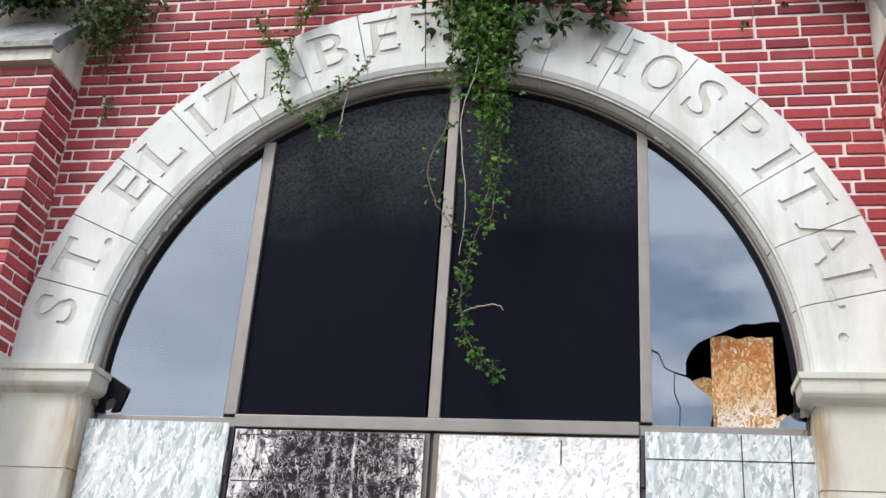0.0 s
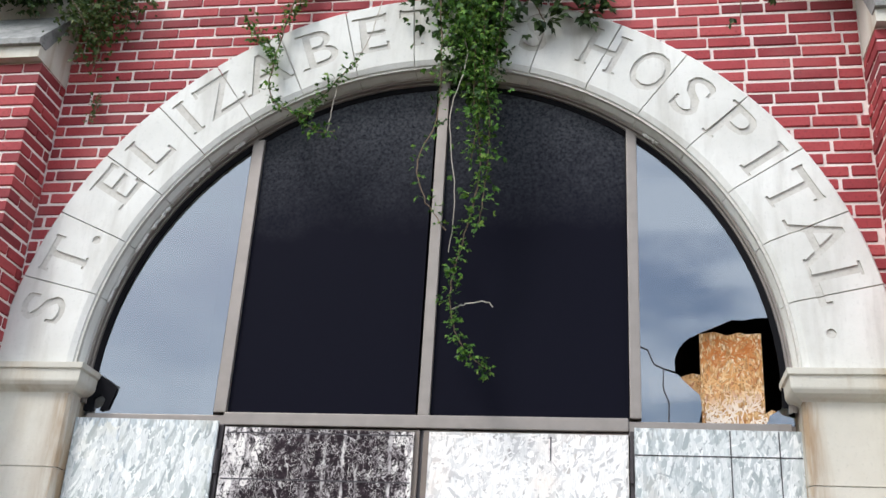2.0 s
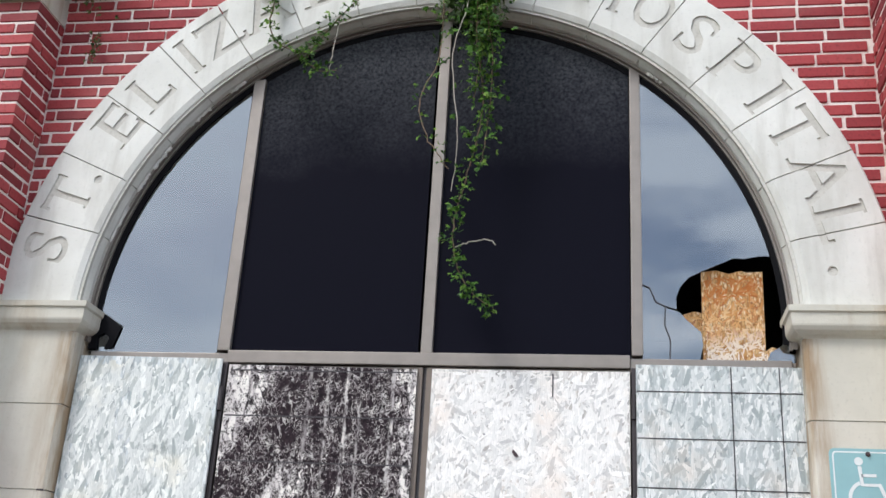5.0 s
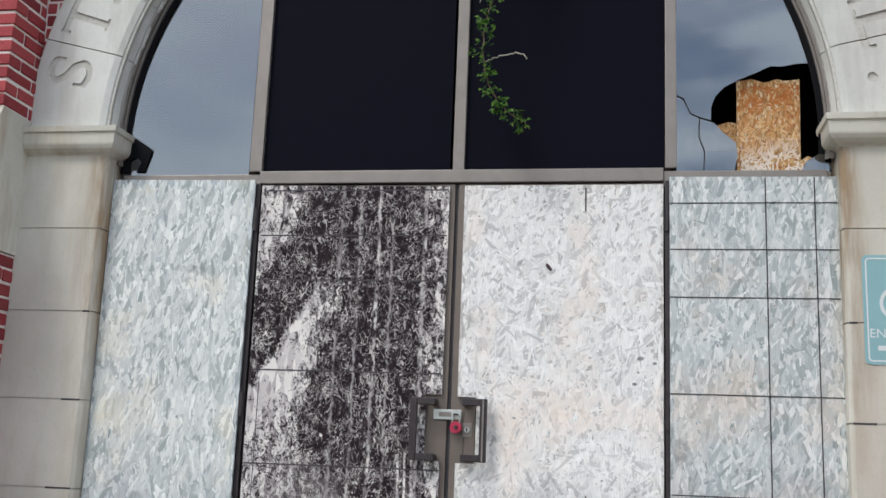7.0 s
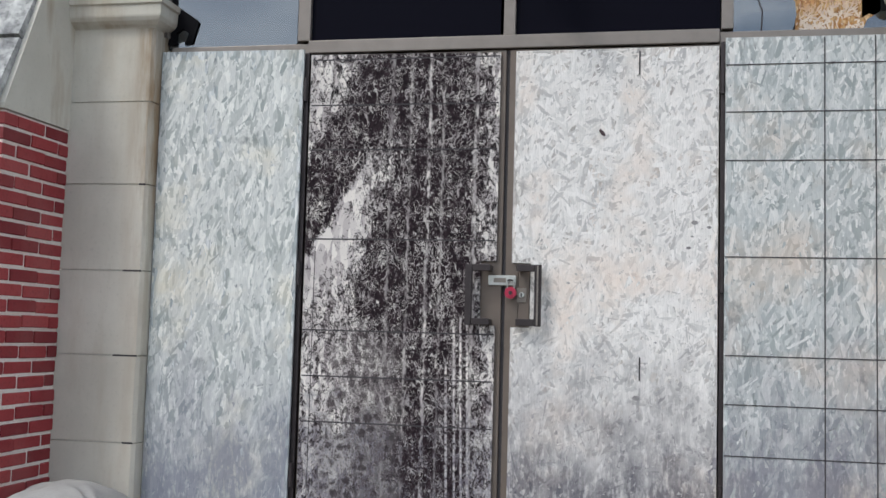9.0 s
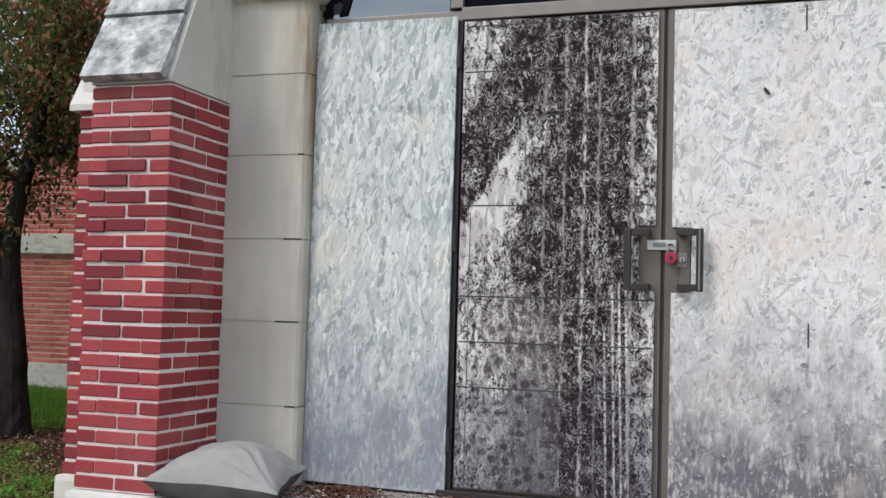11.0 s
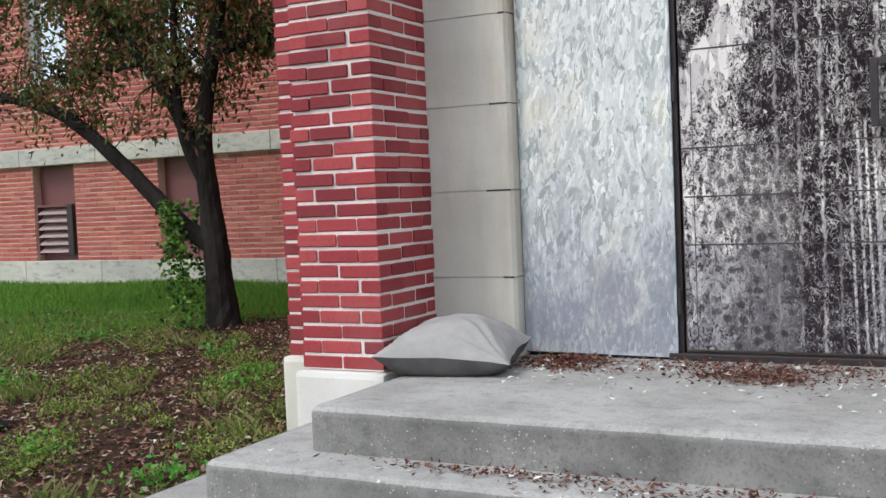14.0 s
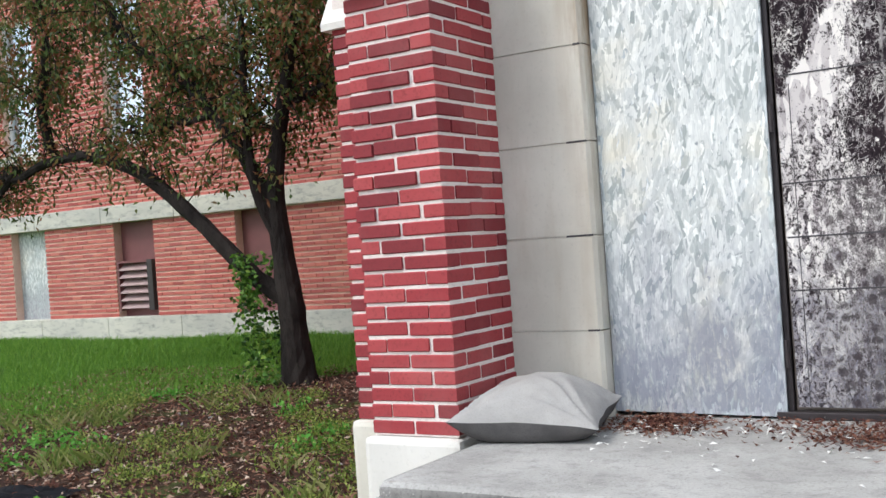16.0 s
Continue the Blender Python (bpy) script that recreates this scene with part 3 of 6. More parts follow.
def tube(path, radii, sides=8, bm=None, wob=0.0, rng=None):
    """A tapered round limb along a path."""
    bm = bm or bmesh.new()
    rings = []
    up = Vector((0.3, 0.7, 0.2)).normalized()
    for i, p in enumerate(path):
        p = Vector(p)
        d = (Vector(path[min(i + 1, len(path) - 1)]) - Vector(path[max(i - 1, 0)])).normalized()
        s = d.cross(up)
        s = s.normalized() if s.length > 1e-4 else Vector((1, 0, 0))
        q = d.cross(s)
        r = radii[i]
        rings.append([bm.verts.new(p + (s * math.cos(a) + q * math.sin(a)) * r * (1 + (rng.uniform(-wob, wob) if rng else 0))) for a in (2 * math.pi * k / sides for k in range(sides))])
    for a, b in zip(rings, rings[1:]):
        for k in range(sides):
            bm.faces.new((a[k], a[(k + 1) % sides], b[(k + 1) % sides], b[k]))
    bm.faces.new(rings[0][::-1])
    bm.faces.new(rings[-1])
    return bm


def smooth_path(points, n=6):
    """More points along a curve through the given ones."""
    pts = [Vector(p) for p in points]
    out = []
    for i in range(len(pts) - 1):
        p0, p1, p2, p3 = pts[max(i - 1, 0)], pts[i], pts[i + 1], pts[min(i + 2, len(pts) - 1)]
        for k in range(n):
            t = k / n
            out.append(0.5 * (2 * p1 + (p2 - p0) * t + (2 * p0 - 5 * p1 + 4 * p2 - p3) * t * t + (3 * p1 - p0 - 3 * p2 + p3) * t ** 3))
    return out + [pts[-1]]


def mesh_of(name, verts, faces, material, parent=None, label=""):
    me = bpy.data.meshes.new(name)
    me.from_pydata([tuple(v) for v in verts], [], faces)
    me.materials.append(material)
    ob = new(name, me)
    if parent is not None:
        ob.parent = parent
    if label:
        ob["label"] = label
    return ob


# ---- the fitted plan ----
WALL_Y, ARCH_Y, FRAME_Y, BOARD_Y = -0.10, -0.125, 0.0, -0.045
XC, ZC, R_IN, R_OUT = -0.01, 2.42, 1.71, 2.115
JAMB, PIER_IN, PIER_OUT = 1.668, 2.09, 2.51
PIER_Y, UPPER_Y, SIDE_Y = -0.63, -0.36, -0.47
COURSE = 1.83 / 27
WALL_TOP = 5.3
FAR_Y = 6.0


def ground_z(x, y):
    base = -0.52 + 0.3 * min(1.0, max(0.0, (y + 1.5) / 7.5))
    return base + 0.02 * math.sin(1.3 * x + 0.4) * math.cos(1.1 * y)


# ---- ground ----
def build_ground():
    verts, faces = [], []
    def axis(lo, hi, fine_lo, fine_hi, step):
        a = [lo]
        while a[-1] < fine_lo:
            a.append(min(fine_lo, a[-1] + 40))
        while a[-1] < fine_hi:
            a.append(a[-1] + step)
        while a[-1] < hi:
            a.append(a[-1] + 60)
        return a
    ax, ay = axis(-400, 400, -18, 6, 0.25), axis(-400, 400, -8, 6.2, 0.25)
    for y in ay:
        for x in ax:
            bumpy = 0.025 * noise.noise((x * 1.7, y * 1.7, 0.0)) if -18 < x < 6 and -8 < y < 6.2 else 0
            verts.append((x, y, ground_z(x, y) + bumpy))
    w = len(ax)
    for j in range(len(ay) - 1):
        for i in range(w - 1):
            faces.append((j * w + i, j * w + i + 1, (j + 1) * w + i + 1, (j + 1) * w + i))
    m, t, p = nodes_of("ground_cover")
    v = world_coords(t)
    sx = t.nodes.new("ShaderNodeSeparateXYZ")
    t.links.new(v, sx.inputs[0])
    nz = noise_tex(t, v, 1.4, 5, 0.6)
    h = node(t, "ShaderNodeMath")
    h.operation = "MULTIPLY_ADD"
    t.links.new(nz, h.inputs[0])
    h.inputs[1].default_value = 1.2
    ln = t.nodes.new("ShaderNodeMath")
    ln.operation = "MULTIPLY_ADD"
    ln.inputs[1].default_value, ln.inputs[2].default_value = 1.2, 10.2
    t.links.new(sx.outputs["X"], ln.inputs[0])
    cap = t.nodes.new("ShaderNodeMath")
    cap.operation = "MINIMUM"
    cap.inputs[1].default_value = 3.8
    t.links.new(ln.outputs[0], cap.inputs[0])
    past = t.nodes.new("ShaderNodeMath")
    past.operation = "SUBTRACT"
    t.links.new(sx.outputs["Y"], past.inputs[0])
    t.links.new(cap.outputs[0], past.inputs[1])
    t.links.new(past.outputs[0], h.inputs[2])
    mr = node(t, "ShaderNodeMapRange")
    mr.inputs["From Min"].default_value = 0.45
    mr.inputs["From Max"].default_value = 0.8
    t.links.new(h.outputs[0], mr.inputs["Value"])
    fine = noise_tex(t, v, 28, 6, 0.7)
    soil = ramp(t, fine, [(0.3, (0.014, 0.009, 0.007)), (0.55, (0.055, 0.032, 0.022)), (0.78, (0.16, 0.11, 0.08))])
    patch = noise_tex(t, v, 2.2, 4, 0.6)
    soil = mix(t, grey(t, patch, 0.58, 0.68), soil, (0.06, 0.085, 0.022))
    turf = mix(t, grey(t, fine, 0.35, 0.7), (0.06, 0.14, 0.02), (0.11, 0.24, 0.035))
    t.links.new(mix(t, mr.outputs[0], soil, turf), p.inputs["Base Color"])
    p.inputs["Roughness"].default_value = 1.0
    p.inputs["Specular IOR Level"].default_value = 0.1
    bump(t, p, fine, 0.8, 0.02)
    g = mesh_of("ground", verts, faces, m)
    tagged(g, "lawn giving way to bare leaf-strewn soil with weeds", "ground", kind="structure")


build_ground()


# ---- entrance wall, with an arched opening through it ----
def arc(r, a0, a1, n):
    return [(XC + r * math.cos(radians(a0 + (a1 - a0) * i / n)), ZC + r * math.sin(radians(a0 + (a1 - a0) * i / n))) for i in range(n + 1)]


def build_wall():
    bm = bmesh.new()
    ring = arc(R_OUT - 0.05, 0, 180, 48)
    out = [(2.7, ZC), (2.7, WALL_TOP), (-2.7, WALL_TOP), (-2.7, ZC)]
    # head of the wall: a strip round the arch
    def rim(p):
        a = math.atan2(p[1] - ZC, p[0] - XC)
        k = min(2.7 / max(1e-6, abs(math.cos(a))), (WALL_TOP - ZC) / max(1e-6, math.sin(a)) if math.sin(a) > 1e-6 else 1e9)
        return (XC + k * math.cos(a), ZC + k * math.sin(a))
    for y, flip in ((WALL_Y + 0.004, False), (0.32, True)):
        a = [bm.verts.new((x, y, z)) for x, z in ring]
        b = [bm.verts.new((rim(p)[0], y, rim(p)[1])) for p in ring]
        for i in range(len(a) - 1):
            f = (a[i], a[i + 1], b[i + 1], b[i])
            bm.faces.new(f if flip else f[::-1])
    bmesh.ops.recalc_face_normals(bm, faces=bm.faces)
    w = obj("wall_front", bm, MORTAR)
    tagged(w, "red brick entrance wall with pale joints round a stone arch", "wall", kind="structure")
    # flanks below the springing, the side walls and the back of the lobby
    for s in (-1, 1):
        b = boxed(s * (JAMB + 0.02), s * 2.72, WALL_Y + 0.03, 0.32, -0.5, ZC)
        o = obj("wall_flank", b, MORTAR)
        tagged(o, "brick backing beside the stone door jamb", "wall", kind="structure")
        b = boxed(s * 2.5, s * 2.705, 0.32, FAR_Y, -0.5, WALL_TOP)
        o = obj("wall_side", b, BRICK)
        tagged(o, "red brick side wall of the entrance block", "wall", kind="structure")
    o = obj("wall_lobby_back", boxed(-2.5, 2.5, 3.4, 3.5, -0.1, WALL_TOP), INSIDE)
    tagged(o, "plaster wall inside the boarded lobby, its dimness put into a dark colour", "wall", kind="structure")
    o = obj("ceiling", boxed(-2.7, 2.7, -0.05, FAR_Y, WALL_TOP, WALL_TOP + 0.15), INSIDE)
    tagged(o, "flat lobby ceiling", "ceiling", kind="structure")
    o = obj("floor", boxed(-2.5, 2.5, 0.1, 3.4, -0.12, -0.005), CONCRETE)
    tagged(o, "bare concrete lobby floor", "floor", kind="structure")
    return w


wall_front = build_wall()

# ---- stone arch with carved letters ----
def letter_cutter(ch, angle, size, r):
    cu = bpy.data.curves.new("letter", "FONT")
    cu.body = ch
    cu.size = size
    cu.align_x, cu.align_y = "CENTER", "BOTTOM_BASELINE"
    cu.extrude = 0.0085
    cu.offset = 0.002
    cu.resolution_u = 3
    tmp = bpy.data.objects.new("letter", cu)
    scene.collection.objects.link(tmp)
    bpy.context.view_layer.update()
    me = bpy.data.meshes.new_from_object(tmp.evaluated_get(bpy.context.evaluated_depsgraph_get()))
    bpy.data.objects.remove(tmp)
    a = radians(angle)
    # text plane faces -y, its up points outwards from the arch's centre
    out = Vector((math.cos(a), 0, math.sin(a)))
    right = Vector((math.sin(a), 0, -math.cos(a)))
    face = Vector((0, -1, 0))
    m = Matrix((right, out, face)).transposed().to_4x4()
    m.translation = Vector((XC, ARCH_Y, ZC)) + out * r
    place = m @ Matrix.Diagonal(({"O": 0.76, "H": 0.94, "T": 0.96}.get(ch, 1.06), 1.0, 1.0, 1.0))
    # slab serifs on the ends of the strokes, as a second cutter
    xs, ys = [v.co.x for v in me.vertices], [v.co.y for v in me.vertices]
    x0, x1, top = min(xs), max(xs), max(ys)
    k, th = 0.045 * size, 0.034 * size
    left, right_, mid = x0 + k, x1 - k, (x0 + x1) / 2
    feet = {"I": [(mid, 0), (mid, top)], "H": [(left, 0), (left, top), (right_, 0), (right_, top)], "T": [(mid, 0)], "E": [(left - k, 0), (left - k, top)],
            "L": [(left, top), (left - k, 0)], "P": [(left, 0), (left - k, top)], "B": [(left - k, 0), (left - k, top)], "A": [(left, 0), (right_, 0)]}.get(ch, [])
    ticks = {"T": [(x0, top - 0.07 * size), (x1, top - 0.07 * size)], "E": [(x1, top - 0.07 * size), (x1, 0.07 * size)], "L": [(x1, 0.09 * size)], "Z": [(x0, top - 0.08 * size), (x1, 0.08 * size)],
             "S": [(x1 - 0.01, top - 0.16 * size), (x0 + 0.01, 0.16 * size)]}.get(ch, [])
    bm = bmesh.new()
    for x, y in feet:
        y = y - th / 2 if y > 0 else y + th / 2
        box(bm, x - 0.1 * size, x + 0.1 * size, y - th / 2 - 0.001, y + th / 2 + 0.001, -0.0082, 0.0082)
    for x, y in ticks:
        box(bm, x - 0.022 * size, x + 0.022 * size, y - 0.085 * size, y + 0.085 * size, -0.0084, 0.0084)
    extra = None
    if feet or ticks:
        extra = bpy.data.meshes.new("letter")
        bm.to_mesh(extra)
        extra.transform(place)
    bm.free()
    me.transform(place)
    return [me] + ([extra] if extra else [])


LETTERS = [("S", 170.0), ("T", 161.6), (".", 157.4), ("E", 148.3), ("L", 141.0), ("I", 133.0), ("Z", 127.0), ("A", 119.0), ("B", 109.7),
           ("E", 101.0), ("T", 93.6), ("H", 86.0), ("'", 80.0), ("S", 74.8), ("H", 63.9), ("O", 56.0), ("S", 48.5), ("P", 41.0),
           ("I", 34.3), ("T", 28.1), ("A", 20.3), ("L", 13.6), (".", 6.7)]


def build_arch():
    arch = empty("stone_arch", "pale limestone arch with carved hospital name, weathered and partly overgrown", "arch", kind="structure", at=(0, 0, 0))
    joints = [0.0, 12.2] + [12.2 + 10.25 * i for i in range(1, 16)] + [180.0]
    for a0, a1 in zip(joints, joints[1:]):
        gap = 0.09
        n = 6
        f, ch = ARCH_Y, 0.035
        # section: soffit back, soffit front (splayed edge), face, outer rim
        sec = [(R_IN - 0.045, 0.06), (R_IN - 0.045, f + 0.07), (R_IN - 0.015, f + 0.012), (R_IN + 0.012, f), (R_OUT - 0.008, f), (R_OUT, f + 0.008), (R_OUT, 0.06)]
        bm = bmesh.new()
        rings = []
        for i in range(n + 1):
            a = radians(a0 + gap + (a1 - a0 - 2 * gap) * i / n)
            rings.append([bm.verts.new((XC + r * math.cos(a), y, ZC + r * math.sin(a))) for r, y in sec])
        k = len(sec)
        for p, q in zip(rings, rings[1:]):
            for j in range(k):
                bm.faces.new((p[j], p[(j + 1) % k], q[(j + 1) % k], q[j]))
        bm.faces.new(rings[0])
        bm.faces.new(rings[-1])
        bmesh.ops.recalc_face_normals(bm, faces=bm.faces)
        v = part("voussoir", bm, [ARCH_STONE, GROOVE], arch)
        inside = [(c, a) for c, a in LETTERS if a0 - 3.2 < a < a1 + 3.2]
        for me in [q for c, a in inside for q in letter_cutter(c, a, 0.335, R_IN + 0.108)]:
            me.materials.clear()
            me.materials.append(ARCH_STONE)
            me.materials.append(GROOVE)
            me.polygons.foreach_set("material_index", [1] * len(me.polygons))
            cut = bpy.data.objects.new("letter", me)
            scene.collection.objects.link(cut)
            for solver in ("EXACT", "FAST"):
                mod = v.modifiers.new("carve", "BOOLEAN")
                mod.operation, mod.solver, mod.object = "DIFFERENCE", solver, cut
                bpy.context.view_layer.update()
                done = bpy.data.meshes.new_from_object(v.evaluated_get(bpy.context.evaluated_depsgraph_get()))
                v.modifiers.clear()
                if len(done.polygons) > len(v.data.polygons):
                    v.data = done
                    break
            bpy.data.objects.remove(cut)
    # dark bedding behind the joints
    bm = bmesh.new()
    ra, rb = arc(R_IN - 0.03, 0, 180, 60), arc(R_OUT - 0.01, 0, 180, 60)
    lo = [bm.verts.new((x, ARCH_Y + 0.02, z)) for x, z in ra]
    hi = [bm.verts.new((x, ARCH_Y + 0.02, z)) for x, z in rb]
    lo2 = [bm.verts.new((x, 0.05, z)) for x, z in ra]
    for i in range(60):
        bm.faces.new((lo[i], lo[i + 1], hi[i + 1], hi[i]))
        bm.faces.new((lo[i], lo2[i], lo2[i + 1], lo[i + 1]))
    part("mortar_bed", bm, GROOVE, arch)


build_arch()


# ---- stone jambs, imposts ----
def build_jamb(s):
    j = empty("stone_jamb", "grey limestone door jamb of stacked blocks with brown run-off stains", "jamb", "door jambs", "structure")
    zs = [-0.02, 0.37, 0.771, 1.167, 1.575, 1.97, 2.33]
    for z0, z1 in zip(zs, zs[1:]):
        b = boxed(s * JAMB, s * (PIER_IN + 0.015), ARCH_Y, 0.1, z0 + 0.0028, z1 - 0.0028)
        es = [e for e in b.edges if all(abs(abs(v.co.x) - JAMB) < 1e-4 and abs(v.co.y - ARCH_Y) < 1e-4 for v in e.verts)]
        bmesh.ops.bevel(b, geom=es, offset=0.016, segments=1, affect="EDGES")
        part("stone_block", b, JAMB_STONE, j)
    part("mortar_bed", boxed(s * (JAMB + 0.012), s * PIER_IN, ARCH_Y + 0.007, 0.09, -0.02, 2.33), GROOVE, j)
    for z, w in ((0.37, 0.05), (0.771, 0.12), (1.167, 0.09), (1.575, 0.03)):
        part("open_joint", boxed(s * (JAMB + 0.012), s * (JAMB + 0.012 + w), ARCH_Y - 0.0012, ARCH_Y + 0.01, z - 0.004, z + 0.004), INK, j)
    # moulded impost: fillet, quarter-round, neck; a sweep along the face and round into the reveal
    prof = [(0.0, 2.325), (0.008, 2.332), (0.022, 2.338), (0.042, 2.352), (0.052, 2.368), (0.054, 2.376), (0.056, 2.424), (0.066, 2.43), (0.068, 2.456), (0.0, 2.458)]
    bm = bmesh.new()
    rows = []
    for o, z in prof:
        rows.append([bm.verts.new(c) for c in ((s * (PIER_IN + 0.01), ARCH_Y - o, z), (s * (JAMB - o * 0.95), ARCH_Y - o, z), (s * (JAMB - o * 0.95), 0.05, z))])
    for a, b in zip(rows, rows[1:]):
        for k in range(2):
            bm.faces.new((a[k], a[k + 1], b[k + 1], b[k]))
    top = rows[-2]
    back = [bm.verts.new((s * (PIER_IN + 0.01), 0.05, 2.455))]
    bm.faces.new((top[0], top[1], top[2], back[0]))
    bmesh.ops.recalc_face_normals(bm, faces=bm.faces)
    part("impost_moulding", bm, LIMESTONE, j)


for s in (-1, 1):
    build_jamb(s)


# ---- buttress piers: lower stage, stone set-off, upper stage, cap ----
BRICK_MESHES = {}


def brick_mesh(lx, ly, lz, material):
    key = (round(lx, 3), round(ly, 3), round(lz, 3), material.name)
    if key not in BRICK_MESHES:
        c = 0.004
        verts, faces = [], []
        for dz, k in ((0, c), (c, 0), (lz - c, 0), (lz, c)):
            for dx, dy in ((k, k), (lx - k, k), (lx - k, ly - k), (k, ly - k)):
                verts.append((dx, dy, dz))
        for r in range(3):
            for q in range(4):
                faces.append((r * 4 + q, r * 4 + (q + 1) % 4, r * 4 + 4 + (q + 1) % 4, r * 4 + 4 + q))
        faces += [(3, 2, 1, 0), (12, 13, 14, 15)]
        me = bpy.data.meshes.new("brick")
        me.from_pydata(verts, [], faces)
        me.materials.append(material)
        BRICK_MESHES[key] = me
    return BRICK_MESHES[key]


rng = random.Random(7)


def lay(parent, x0, x1, y0, y1, z, material=BRICK, h=COURSE - 0.0138, jitter=0.0042):
    """One brick between the given bounds."""
    x0, x1 = min(x0, x1), max(x0, x1)
    o = new("brick", brick_mesh(x1 - x0, y1 - y0, h, material))
    o.location = (x0 + rng.uniform(-jitter, jitter), y0 - rng.uniform(0, jitter) * 1.3, z + rng.uniform(-jitter, jitter) * 0.5)
    o.rotation_euler = (rng.gauss(0, 0.003), 0, rng.gauss(0, 0.006))
    o.parent = parent
    return o


def pier_courses(parent, s, front, back, z0, n, first=0):
    j = 0.0122
    xi, xo = s * PIER_IN, s * PIER_OUT
    for i in range(n):
        z = z0 + i * COURSE + 0.007
        loose = 0.0105 if 0.8 < z < 1.5 else 0.0042
        odd = (i + first) % 2
        a, b = (0.098, 0.205) if odd else (0.205, 0.098)
        # corner brick, shared by the front and the inner side
        lay(parent, xi, xi + s * a, front, front + b, z)
        x = a + j
        w = PIER_OUT - PIER_IN
        while x < w - 0.03:
            e = min(x + 0.203, w)
            lay(parent, xi + s * x, xi + s * e, front, front + 0.095, z, jitter=loose)
            x = e + j
        y = front + b + j
        while y < back - 0.03:
            e = min(y + 0.203, back)
            lay(parent, xi, xi + s * 0.095, y, e, z)
            y = e + j


def build_pier(s):
    p = empty("buttress_pier", "red brick buttress pier with pale joints and a sloped stone set-off, on a white stone base", "pier", "buttress piers", "structure")
    part("mortar_core", boxed(s * (PIER_IN + 0.006), s * (PIER_OUT - 0.004), PIER_Y + 0.005, WALL_Y, 0.0, 1.83), MORTAR, p)
    part("mortar_core", boxed(s * (PIER_IN + 0.006), s * (PIER_OUT - 0.004), UPPER_Y + 0.005, WALL_Y, 2.4, 4.06), MORTAR, p)
    part("mortar_core", boxed(s * (PIER_OUT - 0.05), s * 2.695, SIDE_Y + 0.005, 0.3, 0.03, 1.9), MORTAR, p)
    # set-off in two sloped slabs over a solid block
    prof = [(-0.64, 1.835), (-0.64, 1.86), (UPPER_Y - 0.012, 2.48), (UPPER_Y, 2.5), (WALL_Y, 2.5), (WALL_Y, 1.835)]
    part("set_off_block", prism(prof, "x", s * (PIER_IN - 0.004), s * (PIER_OUT + 0.004)), LIMESTONE, p)
    d = Vector((UPPER_Y + 0.66, 0.62)).normalized()
    nrm = Vector((-d.y, d.x))
    for k, (t0, t1) in enumerate(((-0.02, 0.335), (0.345, 0.66))):
        a, b = Vector((-0.65, 1.862)) + d * t0, Vector((-0.65, 1.862)) + d * t1
        q = [a, a + nrm * 0.045, b + nrm * (0.03), b]
        part("weathered_slab", prism([tuple(v) for v in q], "x", s * (PIER_IN + 0.02), s * (PIER_OUT + 0.03)), LICHEN_STONE, p)
    # side set-off of the backing pier
    part("side_set_off", prism([(SIDE_Y - 0.03, 1.75), (SIDE_Y - 0.03, 1.78), (SIDE_Y + 0.12, 2.05), (0.2, 2.05), (0.2, 1.75)], "x", s * PIER_OUT, s * 2.74), WHITE_STONE, p)
    # upper cap
    part("cap_stone", prism([(UPPER_Y - 0.05, 4.06), (UPPER_Y - 0.05, 4.13), (UPPER_Y + 0.05, 4.2), (WALL_Y, 4.52), (WALL_Y, 4.06)], "x", s * PIER_IN, s * (PIER_OUT + 0.03)), LIMESTONE, p)
    part("cap_slab", prism([(UPPER_Y - 0.075, 4.13), (UPPER_Y - 0.075, 4.165), (UPPER_Y - 0.04, 4.21), (WALL_Y - 0.06, 4.5), (WALL_Y - 0.02, 4.5), (UPPER_Y, 4.13)], "x", s * (PIER_IN - 0.005), s * (PIER_OUT + 0.04)), CAP_STONE, p)
    # white stone base down into the soil
    b = boxed(s * (PIER_IN - 0.02), s * (PIER_OUT + 0.035), PIER_Y - 0.035, WALL_Y, -0.62, -0.004, 0.028)
    part("base_stone", b, WHITE_STONE, p)
    b = boxed(s * (PIER_OUT - 0.02), s * 2.73, SIDE_Y - 0.03, 0.3, -0.62, 0.03, 0.026)
    part("base_stone", b, LIMESTONE, p)
    pier_courses(p, s, PIER_Y, ARCH_Y, 0.0, 27)
    pier_courses(p, s, UPPER_Y, WALL_Y, 2.5, 23, 1)
    for i in range(26):
        z = 0.035 + i * COURSE
        if i % 2:
            lay(p, s * (PIER_OUT + 0.008), s * 2.70, SIDE_Y, SIDE_Y + 0.2, z)
        else:
            lay(p, s * (PIER_OUT - 0.02), s * 2.59, SIDE_Y, SIDE_Y + 0.1, z)
            lay(p, s * 2.601, s * 2.70, SIDE_Y, SIDE_Y + 0.2, z)


for s in (-1, 1):
    build_pier(s)


